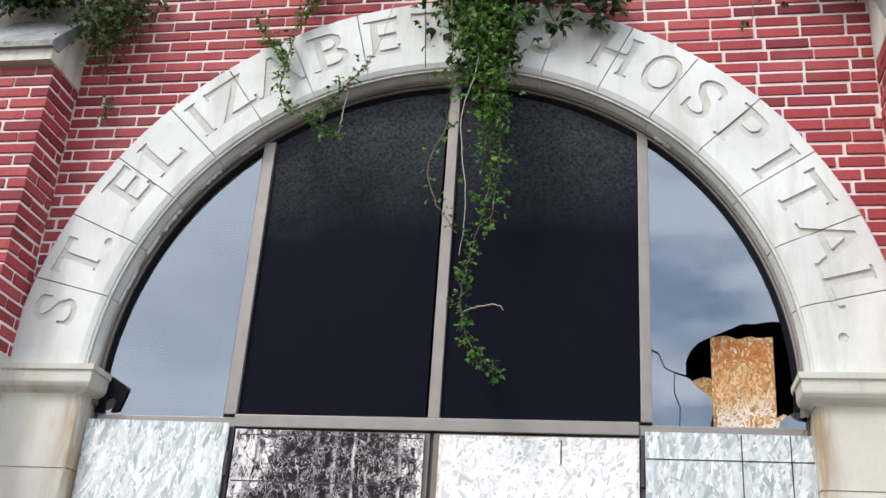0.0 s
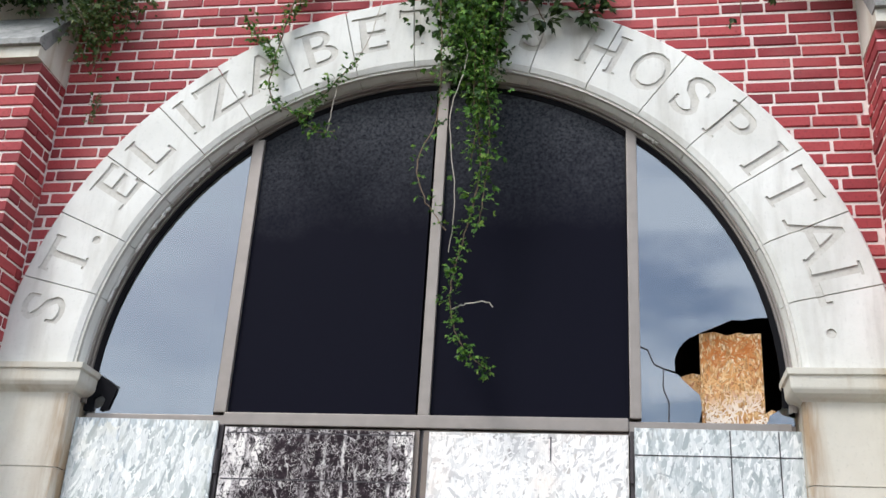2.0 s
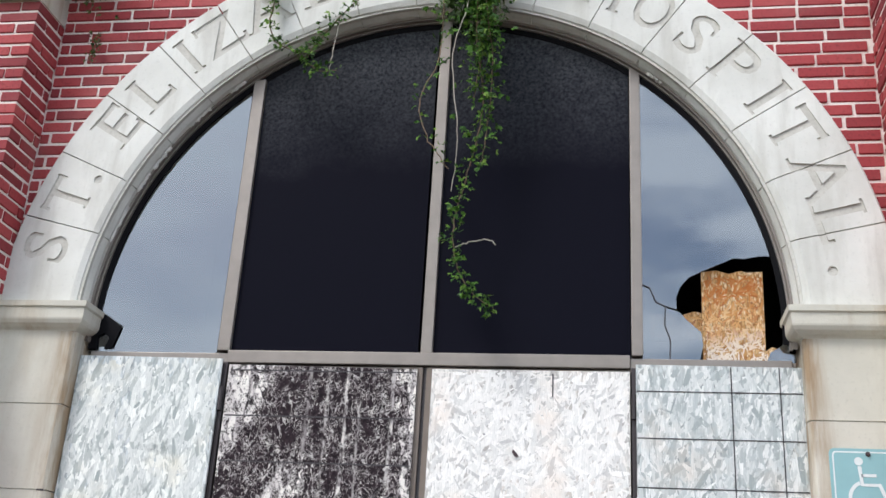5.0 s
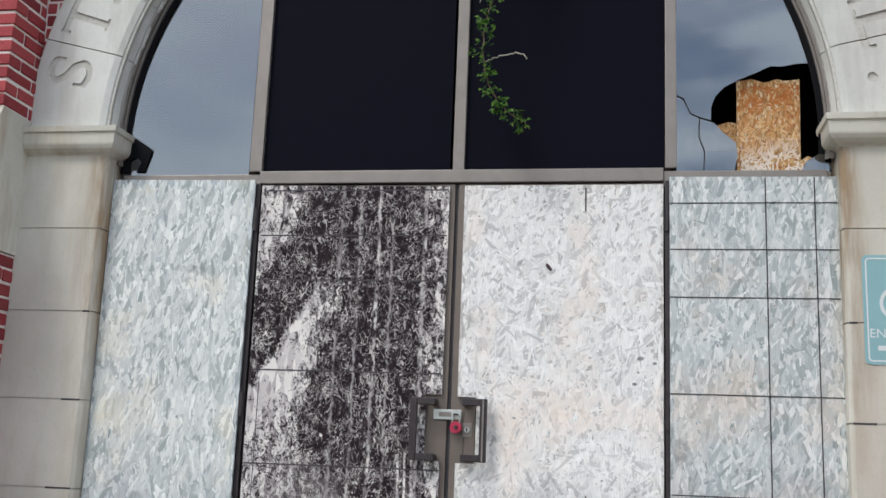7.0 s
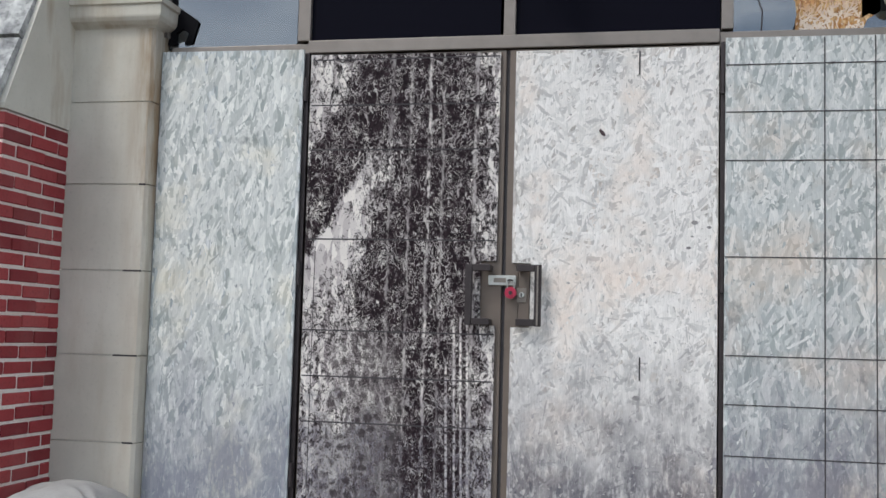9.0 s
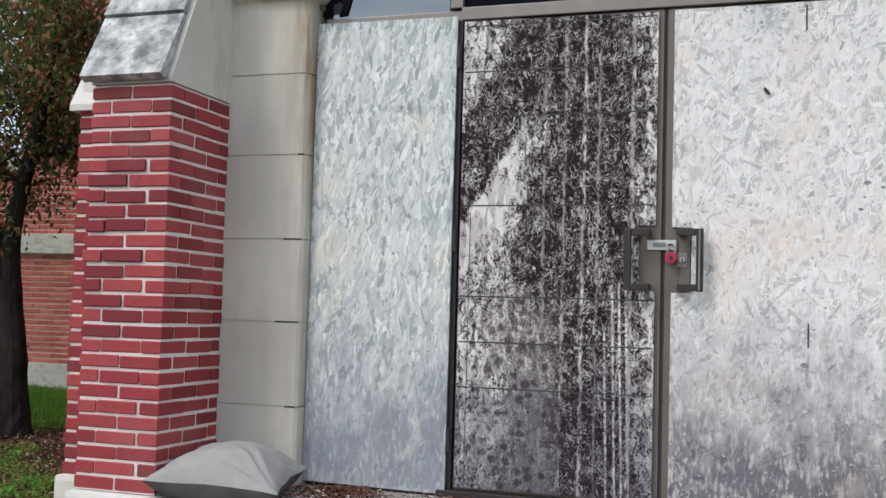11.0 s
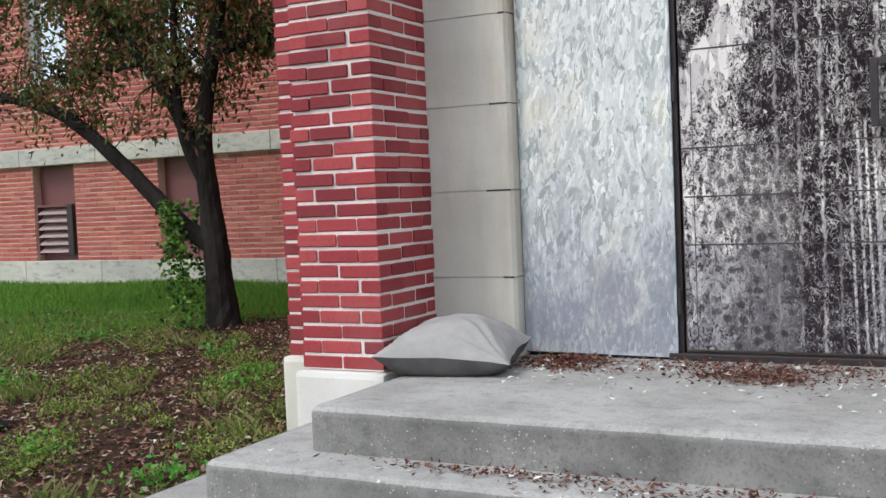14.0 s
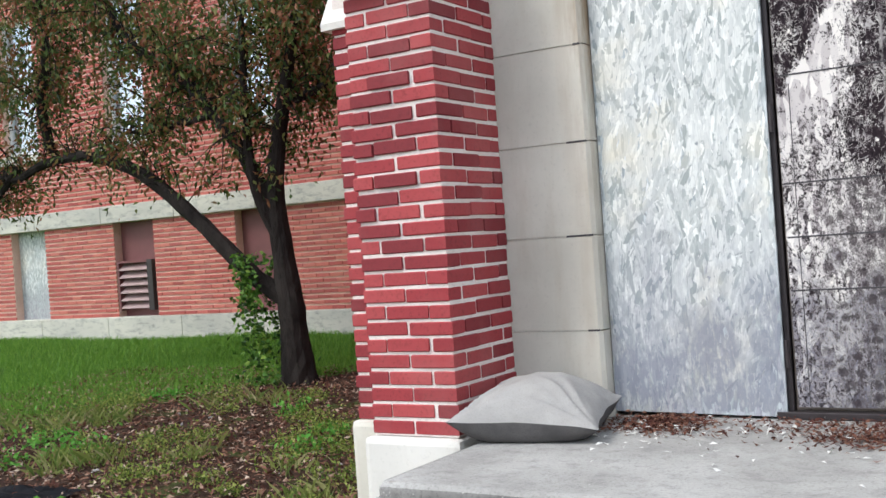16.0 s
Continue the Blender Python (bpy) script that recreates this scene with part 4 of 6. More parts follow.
# ---- bricks of the wall round the arch ----
def build_wall_bricks():
    j = 0.0135
    spots = []
    n = int((WALL_TOP - 2.47) / COURSE)
    for i in range(n):
        z = 2.47 + i * COURSE
        zm = z + COURSE / 2
        rise = z + COURSE - ZC
        half = math.sqrt((R_OUT - 0.012) ** 2 - rise ** 2) if rise < R_OUT - 0.03 else 0.0
        for lo, hi in ((-PIER_IN + 0.006, XC - half), (XC + half, PIER_IN - 0.006)) if half else ((-PIER_IN + 0.006, PIER_IN - 0.006),):
            x = lo - (0.107 if i % 2 else 0.0) - (0.05 if lo < -1 else 0.02 * (i % 3))
            while x < hi - 0.015:
                a, b = max(x, lo), min(x + 0.203, hi)
                if b - a > 0.02:
                    spots.append((a, b, z))
                x += 0.203 + j
    near = sorted(spots, key=lambda q: q[2])[:300]
    chosen = set(near)
    for a, b, z in near:
        lay(wall_front, a, b, WALL_Y, WALL_Y + 0.05, z)
    verts, faces = [], []
    for a, b, z in spots:
        if (a, b, z) in chosen:
            continue
        h, c, k = COURSE - 0.0128, 0.004, len(verts)
        y = WALL_Y + rng.uniform(-0.002, 0.002)
        verts += [(a, y + 0.03, z), (b, y + 0.03, z), (b, y + 0.03, z + h), (a, y + 0.03, z + h), (a + c, y, z + c), (b - c, y, z + c), (b - c, y, z + h - c), (a + c, y, z + h - c)]
        faces += [(k + 4, k + 5, k + 6, k + 7), (k, k + 1, k + 5, k + 4), (k + 1, k + 2, k + 6, k + 5), (k + 2, k + 3, k + 7, k + 6), (k + 3, k, k + 4, k + 7)]
    o = mesh_of("brickwork", verts, faces, BRICK, wall_front)
    o["kind"] = "stuff"


# ---- window and door frame ----
def bar(name, parent, x0, x1, y0, y1, z0, z1, material=BRONZE, bev=0.004):
    return part(name, boxed(x0, x1, y0, y1, z0, z1, bev), material, parent)


SILL0, SILL1 = 2.213, 2.274
HEAD_R = R_IN - 0.045


def head_z(x, r):
    return ZC + math.sqrt(max(0.0, r * r - (x - XC) ** 2))


def build_window():
    w = empty("window_1", "half-round fanlight in taupe metal frame, outer panes glazed, middle panes blacked out", "window", kind="structure")
    for x0, x1 in ((-0.995, -0.933), (-0.012, 0.042), (0.947, 0.998)):
        bar("mullion", w, x0, x1, -0.012, 0.06, SILL1 - 0.002, head_z(x0, HEAD_R) - 0.01)
    bar("sill_rail", w, -JAMB + 0.03, -0.94, 0.0, 0.09, SILL0 - 0.01, SILL1 - 0.012)
    bar("sill_rail", w, -0.94, 0.94, -0.012, 0.09, SILL0, SILL1)
    bar("sill_rail", w, 0.94, JAMB - 0.03, 0.0, 0.09, SILL0 - 0.02, SILL1 - 0.012)
    # curved head frame
    bm = bmesh.new()
    rows = []
    sec = [(HEAD_R + 0.01, -0.03), (HEAD_R - 0.012, -0.03), (HEAD_R - 0.012, -0.01), (HEAD_R - 0.022, -0.01), (HEAD_R - 0.022, 0.06), (HEAD_R + 0.01, 0.06)]
    for i in range(65):
        a = radians(-4 + 188 * i / 64)
        rows.append([bm.verts.new((XC + r * math.cos(a), y, ZC + r * math.sin(a))) for r, y in sec])
    for a, b in zip(rows, rows[1:]):
        for k in range(len(sec)):
            bm.faces.new((a[k], a[(k + 1) % len(sec)], b[(k + 1) % len(sec)], b[k]))
    bmesh.ops.recalc_face_normals(bm, faces=bm.faces)
    part("head_frame", bm, BRONZE, w)
    bm = bmesh.new()
    rows = []
    sec = [(HEAD_R - 0.021, 0.002), (HEAD_R - 0.048, 0.006), (HEAD_R - 0.048, 0.012), (HEAD_R - 0.021, 0.012)]
    for i in range(65):
        a = radians(-3 + 186 * i / 64)
        rows.append([bm.verts.new((XC + r * math.cos(a), y, ZC + r * math.sin(a))) for r, y in sec])
    for a, b in zip(rows, rows[1:]):
        for k in range(4):
            bm.faces.new((a[k], a[(k + 1) % 4], b[(k + 1) % 4], b[k]))
    bmesh.ops.recalc_face_normals(bm, faces=bm.faces)
    part("gasket", bm, BLACKBAG, w, "black rubber gasket")
    # crumbling sealant along the head, in short uneven runs
    rs = random.Random(3)
    for a0, a1 in ((128, 131.5), (136, 141), (146, 151), (152, 156), (159, 166), (112, 116), (48, 51)):
        n = 8
        path = []
        for i in range(n + 1):
            a = radians(a0 + (a1 - a0) * i / n)
            r = HEAD_R - 0.004 + rs.uniform(-0.006, 0.006)
            path.append((XC + r * math.cos(a), -0.034, ZC + r * math.sin(a)))
        part("sealant", tube(path, [rs.uniform(0.004, 0.012) for _ in path], 6, None, 0.3, rs), CHIP, w, "cracked white sealant")

    def pane_outline(x0, x1, z0, n=20):
        r = HEAD_R - 0.015
        x0, x1 = max(x0, XC - r + 0.002), min(x1, XC + r - 0.002)
        top = [(x1 + (x0 - x1) * i / n, head_z(x1 + (x0 - x1) * i / n, r)) for i in range(n + 1)]
        return [(x0, z0), (x1, z0)] + [(x, max(z, z0 + 0.01)) for x, z in top]

    for x0, x1 in ((-0.945, -0.028), (0.032, 0.943)):
        part("blacked_pane", prism(pane_outline(x0, x1, SILL1 - 0.005), "y", 0.012, 0.02), BLACK_PANE, w, "blacked-out pane with dusty mould near the top")
    z0 = SILL1 - 0.02
    g = part("glass_pane", prism(pane_outline(-JAMB, -1.005, z0), "y", 0.012, 0.018), GLASS, w, "reflective glass pane with a broken lower corner")
    g.visible_shadow = False
    # broken pane: what is left of it round the hole
    r = HEAD_R - 0.015
    upper = [(0.996, 2.62), (1.03, 2.605), (1.06, 2.535), (1.1, 2.515), (1.15, 2.5), (1.15, 2.56), (1.17, 2.61), (1.21, 2.655), (1.28, 2.69), (1.35, 2.72), (1.41, 2.748), (1.46, 2.745), (1.52, 2.757), (1.62, 2.757)]
    xs = [1.625 - (1.625 - 0.996) * i / 20 for i in range(21)]
    top = [(x, head_z(x, r)) for x in xs if head_z(x, r) > 2.765]
    g = part("glass_pane", prism(upper + top, "y", 0.012, 0.018), GLASS, w, "upper remains of a broken reflective pane")
    g.visible_shadow = False
    shard = [(0.996, z0), (1.245, z0), (1.262, 2.33), (1.255, 2.39), (1.2, 2.44), (1.16, 2.485), (1.1, 2.505), (1.06, 2.525), (1.03, 2.595), (0.996, 2.61)]
    g = part("glass_shard", prism(shard, "y", 0.006, 0.011), GLASS, w, "cracked lower shard of the broken pane")
    g.visible_shadow = False
    shard = [(1.53, z0), (1.655, z0), (1.66, 2.45), (1.63, 2.4), (1.6, 2.33), (1.55, 2.3)]
    g = part("glass_shard", prism(shard, "y", 0.006, 0.011), GLASS, w)
    g.visible_shadow = False
    for path in (((0.998, 2.615), (1.03, 2.6), (1.058, 2.53), (1.1, 2.51)), ((1.1, 2.51), (1.095, 2.42), (1.12, 2.35), (1.115, 2.26))):
        path = [(x, 0.003, z) for x, z in path]
        part("crack", tube(path, [0.003] * len(path), 5), INK, w)
    return w


build_window()

# hung and propped pieces behind the broken pane
def flake_layer(parent, material, inside, bounds, y, count, lean, spread, seed, length=(0.035, 0.12), width=(0.007, 0.026)):
    """Wood flakes pressed on the face of a board: slivers at many slants, one over another."""
    r = random.Random(seed)
    verts, faces = [], []
    x0, x1, z0, z1 = bounds
    for q in range(count):
        L, w = r.uniform(*length), r.uniform(*width)
        a = r.gauss(lean, spread)
        ux, uz = math.sin(a), math.cos(a)
        cx, cz = r.uniform(x0, x1), r.uniform(z0, z1)
        h = y - 0.0004 - 0.0016 * q / count
        tilt, roll = r.gauss(0, 0.0006), r.gauss(0, 0.0005)
        pts = []
        for s, side in ((-0.5, -0.3), (-0.46, 0.35), (0.1, 0.5), (0.47, 0.3), (0.5, -0.2), (-0.05, -0.5)):
            s, side = s * L * r.uniform(0.85, 1.1), side * w * r.uniform(0.7, 1.2)
            pts.append((cx + ux * s + uz * side, h + tilt * s / L * 2 + roll * side / w, cz + uz * s - ux * side))
        if not all(inside(px, pz) for px, _, pz in pts):
            continue
        k = len(verts)
        verts += pts
        faces.append(tuple(range(k, k + 6)))
    o = mesh_of("flake_surface", verts, faces, material, parent)
    o["kind"] = "stuff"
    return o


for place, half, top, label in ((pose(1.407, 0.12, 2.235, 4, 0, 0), 0.138, 0.475, "orange fresh chipboard offcut propped behind the broken pane"),
                                (pose(1.2, 0.16, 2.4, 0, -4, 0), 0.16, 0.13, "dark orange chipboard strip behind the broken pane"),
                                (pose(1.56, 0.1, 2.235, 0, -6, 0), 0.085, 0.11, "small chipboard scrap in the broken pane's corner")):
    bm = prism([(-half, 0), (half, 0), (half, top), (half * 0.5, top - 0.006), (half * 0.3, top + 0.004), (-half * 0.1, top - 0.012), (-half * 0.5, top + 0.006), (-half, top - 0.004)], "y", -0.006, 0.006)
    o = obj("loose_board", bm, OSB_FRESH)
    o.matrix_world = place
    tagged(o, label, "board", "loose chipboard pieces")
    flake_layer(o, FLAKE_FRESH, lambda x, z, half=half, top=top: abs(x) < half and 0 < z < top - 0.012, (-half, half, 0, top), -0.006, int(9000 * half * top), 0.3, 0.9, 5, (0.015, 0.05), (0.004, 0.012))
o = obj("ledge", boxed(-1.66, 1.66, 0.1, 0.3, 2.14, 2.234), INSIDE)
tagged(o, "inner window ledge behind the fanlight", "ledge", kind="structure")

# black plastic in the broken corner of the other glazed pane
bm = bmesh.new()
prism([(-1.66, 2.275), (-1.65, 2.44), (-1.61, 2.455), (-1.56, 2.425), (-1.505, 2.385), (-1.535, 2.28), (-1.575, 2.275), (-1.555, 2.33), (-1.585, 2.355), (-1.62, 2.335), (-1.615, 2.275)], "y", 0.0, 0.01, bm)
o = obj("plastic_sheet", bm, BLACKBAG)
tagged(o, "crumpled black plastic stuffed in the broken pane corner", "sheet")


# ---- doors and boards ----
def build_door(s, name, label, board, material):
    d = empty(name, label, "door", "entrance doors", "structure")
    x0, x1 = (-0.925, 0.004) if s < 0 else (0.02, 0.942)
    bar("stile", d, x0, x0 + 0.06, 0.0, 0.045, 0.03, SILL0 - 0.006, STILE)
    bar("stile", d, x1 - 0.11, x1, 0.0, 0.045, 0.03, SILL0 - 0.006, STILE)
    if s > 0:
        bar("stile", d, x0 + 0.06, x0 + 0.11, 0.0, 0.045, 0.03, SILL0 - 0.006, STILE)
    bar("top_rail", d, x0 + 0.06, x1 - 0.11, 0.002, 0.043, SILL0 - 0.1, SILL0 - 0.007, STILE)
    bar("bottom_rail", d, x0 + 0.06, x1 - 0.11, 0.002, 0.043, 0.03, 0.16, STILE)
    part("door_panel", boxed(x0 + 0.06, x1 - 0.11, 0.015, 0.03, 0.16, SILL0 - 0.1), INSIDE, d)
    sheet = part("board", prism(board, "y", -0.018, -0.003), material, d, "nailed chipboard sheet cut out round the handle")
    if s > 0:
        flake_layer(sheet, FLAKE_WHITE, lambda x, z: 0.051 < x < 0.937 and 0.06 < z < 2.194 and not (x < 0.137 and 0.948 < z < 1.237), (0.04, 0.95, 0.04, 2.2), -0.018, 6200, 0.35, 0.8, 63, (0.03, 0.13), (0.006, 0.026))
    return d


dark_board = [(-0.912, 0.045), (-0.02, 0.045), (-0.02, 0.955), (-0.09, 0.955), (-0.09, 1.243), (-0.02, 1.243), (-0.02, 2.192), (-0.92, 2.202)]
pale_board = [(0.05, 0.06), (0.938, 0.055), (0.938, 2.195), (0.05, 2.195), (0.05, 1.235), (0.135, 1.235), (0.135, 0.95), (0.05, 0.95)]
door_dark = build_door(-1, "door_1", "metal door boarded with chipboard tarred black-brown, flaking to pale wood", dark_board, OSB_DARK)
door_pale = build_door(1, "door_2", "metal door boarded with bleached whitish chipboard, grimy at the foot", pale_board, OSB_WHITE)
for z in (2.172, 1.957, 1.747, 1.331, 0.912, 0.703, 0.496):
    if z in (0.915,):
        part("printed_line", boxed(-0.91, -0.105, -0.0195, -0.0178, z, z + 0.006), INK, door_dark)
    else:
        part("printed_line", boxed(-0.91, -0.025, -0.0195, -0.0178, z, z + 0.006), INK, door_dark)
part("printed_line", boxed(-0.868, -0.865, -0.0195, -0.0178, 0.05, 1.3), INK, door_dark)
for x, z0, z1 in ((0.596, 2.075, 2.18), (0.611, 0.735, 0.835)):
    part("split", boxed(x, x + 0.006, -0.0225, -0.0178, z0, z1), INK, door_pale)
part("knot", prism([(0.425, 1.825), (0.431, 1.836), (0.446, 1.822), (0.456, 1.806), (0.449, 1.8), (0.436, 1.808)], "y", -0.0225, -0.0178), RUST, door_pale, "rusty brown knot hole")
for x, z, size in ((0.84, 1.42, 0.03), (0.9, 1.4, 0.02), (0.815, 1.31, 0.022), (0.83, 1.36, 0.013), (0.6, 0.66, 0.035), (0.3, 1.9, 0.012), (0.68, 0.9, 0.012), (0.12, 2.05, 0.01)):
    part("knot", prism([(x - size * 0.5, z), (x - size * 0.2, z + size * 0.3), (x + size * 0.35, z + size * 0.25), (x + size * 0.5, z - size * 0.1), (x + size * 0.1, z - size * 0.3), (x - size * 0.3, z - size * 0.2)], "y", -0.0215, -0.0178), KNOT, door_pale, "grey knot stain")

# frame uprights beside the doors, hinge barrels, threshold
fr = empty("door_frame", "taupe metal door frame with dark hinge side", "door frame", kind="structure")
bar("upright", fr, -0.985, -0.928, -0.02, 0.08, 0.0, SILL0, DARK_BRONZE)
bar("upright", fr, 0.945, 0.985, -0.02, 0.08, 0.0, SILL0, DARK_BRONZE)
bar("threshold", fr, -0.99, 0.985, -0.05, 0.1, 0.0, 0.03, DARK_BRONZE)
bar("dark_gap", fr, 0.005, 0.019, 0.012, 0.03, 0.03, SILL0 - 0.006, INK, 0)
for x in (-0.94, 0.953):
    for z in (0.2, 1.12, 1.98):
        path = [(x, -0.03, z), (x, -0.03, z + 0.11)]
        part("hinge", tube(path, [0.011, 0.011], 8), DARK_BRONZE, fr)


def build_handle(s):
    h = empty("pull_handle", "dark bronze square pull handle on the boarded door", "handle", "pull handles")
    x = -0.132 if s < 0 else 0.175
    part("grip", boxed(x - 0.015, x + 0.015, -0.085, -0.055, 0.955, 1.225, 0.003), DARK_BRONZE, h)
    if s > 0:
        part("grip_rib", boxed(x - 0.0035, x + 0.0035, -0.092, -0.086, 0.96, 1.22), BRONZE, h)
    for z in (0.957, 1.195):
        part("arm", boxed(x + (0.016 if s < 0 else -0.095), x + (0.095 if s < 0 else -0.016), -0.082, -0.058, z, z + 0.03, 0.003), DARK_BRONZE, h)
        xm = x + (0.082 if s < 0 else -0.082)
        part("post", boxed(xm - 0.012, xm + 0.012, -0.058, 0.0, z + 0.004, z + 0.026), DARK_BRONZE, h)


build_handle(-1)
build_handle(1)
hs = empty("hasp", "dull steel hasp across both door stiles", "hasp")
part("plate", boxed(-0.055, 0.07, -0.012, -0.004, 1.135, 1.18, 0.003), STEEL, hs)
part("slot", boxed(-0.03, 0.025, -0.0135, -0.0121, 1.148, 1.168), BRONZE, hs)
part("staple", tube(smooth_path([(0.035, -0.012, 1.15), (0.04, -0.035, 1.158), (0.055, -0.035, 1.158), (0.058, -0.012, 1.15)]), [0.0035] * 19, 6), DARK_BRONZE, hs)
lk = empty("padlock", "round red combination padlock hanging from the hasp", "padlock")
bm = bmesh.new()
bmesh.ops.create_cone(bm, cap_ends=True, segments=28, radius1=0.026, radius2=0.026, depth=0.022, matrix=pose(0.05, -0.03, 1.102, 90))
bmesh.ops.bevel(bm, geom=[e for e in bm.edges if len(e.link_faces) == 2 and e.calc_face_angle(0) > 1], offset=0.004, segments=2, affect="EDGES")
part("case", bm, RED_PAINT, lk)
bm = bmesh.new()
bmesh.ops.create_cone(bm, cap_ends=True, segments=20, radius1=0.009, radius2=0.007, depth=0.008, matrix=pose(0.05, -0.046, 1.102, 90))
part("dial", bm, RUST, lk, "dark dial")
part("shackle", tube(smooth_path([(0.035, -0.03, 1.118), (0.036, -0.03, 1.145), (0.05, -0.03, 1.158), (0.064, -0.03, 1.145), (0.065, -0.03, 1.118)]), [0.0035] * 25, 8), STEEL, lk)
cy = empty("lock_cylinder", "worn metal lock cylinder in the door stile", "lock")
part("plate", boxed(0.075, 0.118, -0.006, 0.0, 1.062, 1.125, 0.002), BRONZE, cy)
bm = bmesh.new()
bmesh.ops.create_cone(bm, cap_ends=True, segments=20, radius1=0.013, radius2=0.011, depth=0.012, matrix=pose(0.096, -0.01, 1.094, 90))
part("barrel", bm, STEEL, cy)
part("keyhole", boxed(0.0925, 0.0995, -0.0175, -0.0162, 1.086, 1.102), INK, cy)

# side boards
b = empty("side_board", "silvery weathered chipboard sheet covering a sidelight", "board")
sheet = part("sheet", prism([(-1.663, 0.02), (-0.95, 0.01), (-0.947, 2.222), (-1.663, 2.228)], "y", BOARD_Y, BOARD_Y + 0.014), OSB_GREY, b)
flake_layer(sheet, FLAKE_GREY, lambda x, z: -1.662 < x < -0.951 and 0.02 < z < 2.22, (-1.66, -0.94, 0.0, 2.23), BOARD_Y, 4300, 0.1, 0.36, 61, (0.04, 0.15), (0.008, 0.032))
b = empty("side_board", "weathered chipboard sheet with printed nailing grid over a sidelight", "board")
sheet = part("sheet", prism([(0.964, 0.01), (1.668, 0.02), (1.669, 2.217), (0.964, 2.222)], "y", BOARD_Y, BOARD_Y + 0.014), OSB_GRID, b)
flake_layer(sheet, FLAKE_GRID, lambda x, z: 0.966 < x < 1.667 and 0.02 < z < 2.214, (0.96, 1.67, 0.0, 2.23), BOARD_Y, 4300, 0.12, 0.45, 62, (0.035, 0.14), (0.008, 0.03))
for z in (2.099, 1.893, 1.683, 1.27, 0.853, 0.648, 0.435, 0.225):
    part("printed_line", boxed(0.967, 1.664, BOARD_Y - 0.0038, BOARD_Y + 0.002, z, z + 0.0045), INK, b)
for x in (1.367, 1.57):
    part("printed_line", boxed(x, x + 0.0045, BOARD_Y - 0.0041, BOARD_Y + 0.002, 0.02, 2.214), INK, b)
for s in (-1, 1):
    o = obj("sidelight_panel", boxed(s * 0.99, s * (JAMB - 0.002), 0.01, 0.05, 0.0, SILL0 - 0.02), DARK_BRONZE)
    tagged(o, "dark metal sidelight frame behind the nailed board", "sidelight", kind="structure")


# ---- accessible entrance sign ----
def build_sign():
    s = empty("entrance_sign", "sun-faded blue accessible entrance sign with rounded corners on the stone jamb", "sign", at=(0, 0, 0))
    X0, X1, Z0, Z1, Y = 1.735, 2.04, 1.405, 1.857, ARCH_Y - 0.004
    def rounded(x0, x1, z0, z1, r, n=5):
        pts = []
        for cx, cz, a in ((x1 - r, z1 - r, 0), (x0 + r, z1 - r, 90), (x0 + r, z0 + r, 180), (x1 - r, z0 + r, 270)):
            pts += [(cx + r * math.cos(radians(a + 90 * i / n)), cz + r * math.sin(radians(a + 90 * i / n))) for i in range(n + 1)]
        return pts
    part("plate", prism(rounded(X0, X1, Z0, Z1, 0.022), "y", Y, Y + 0.004), STICKER, s)
    o, i = rounded(X0 + 0.012, X1 - 0.012, Z0 + 0.012, Z1 - 0.012, 0.016), rounded(X0 + 0.018, X1 - 0.018, Z0 + 0.018, Z1 - 0.018, 0.012)
    bm = bmesh.new()
    a = [bm.verts.new((x, Y - 0.0012, z)) for x, z in o]
    c = [bm.verts.new((x, Y - 0.0012, z)) for x, z in i]
    for k in range(len(a)):
        bm.faces.new((a[k], a[(k + 1) % len(a)], c[(k + 1) % len(a)], c[k]))
    part("border_line", bm, SIGN_WHITE, s)
    cx, cz, y = 1.878, 1.69, Y - 0.0015
    bm = bmesh.new()
    bmesh.ops.create_circle(bm, cap_ends=True, segments=20, radius=0.017, matrix=pose(cx - 0.03, y, cz + 0.115, 90))
    part("symbol", bm, SIGN_WHITE, s)
    def stroke(pts, w):
        bm = bmesh.new()
        L, Rr = [], []
        for k, p in enumerate(pts):
            p = Vector(p)
            d = (Vector(pts[min(k + 1, len(pts) - 1)]) - Vector(pts[max(k - 1, 0)])).normalized()
            nn = Vector((-d.y, d.x)) * w / 2
            L.append(bm.verts.new((p.x + nn.x, y, p.y + nn.y)))
            Rr.append(bm.verts.new((p.x - nn.x, y, p.y - nn.y)))
        for k in range(len(pts) - 1):
            bm.faces.new((L[k], L[k + 1], Rr[k + 1], Rr[k]))
        part("symbol", bm, SIGN_WHITE, s)
    stroke([(cx - 0.028, cz + 0.095), (cx - 0.022, cz + 0.02), (cx + 0.045, cz + 0.02), (cx + 0.075, cz - 0.06), (cx + 0.098, cz - 0.05)], 0.016)
    stroke([(cx - 0.024, cz + 0.058), (cx + 0.035, cz + 0.058)], 0.013)
    stroke([(cx - 0.005 + 0.068 * math.cos(radians(a)), cz - 0.035 + 0.068 * math.sin(radians(a))) for a in range(112, 352, 12)], 0.014)
    cu = bpy.data.curves.new("lettering", "FONT")
    cu.body, cu.size, cu.align_x = "ENTRANCE", 0.052, "CENTER"
    tmp = bpy.data.objects.new("lettering", cu)
    scene.collection.objects.link(tmp)
    bpy.context.view_layer.update()
    me = bpy.data.meshes.new_from_object(tmp.evaluated_get(bpy.context.evaluated_depsgraph_get()))
    bpy.data.objects.remove(tmp)
    me.transform(pose((X0 + X1) / 2, y, 1.515, 90))
    me.materials.append(SIGN_WHITE)
    t = new("lettering", me)
    t.parent = s
    part("text_bar", boxed(X0 + 0.05, X1 - 0.05, y, y + 0.001, 1.462, 1.482), SIGN_WHITE, s)
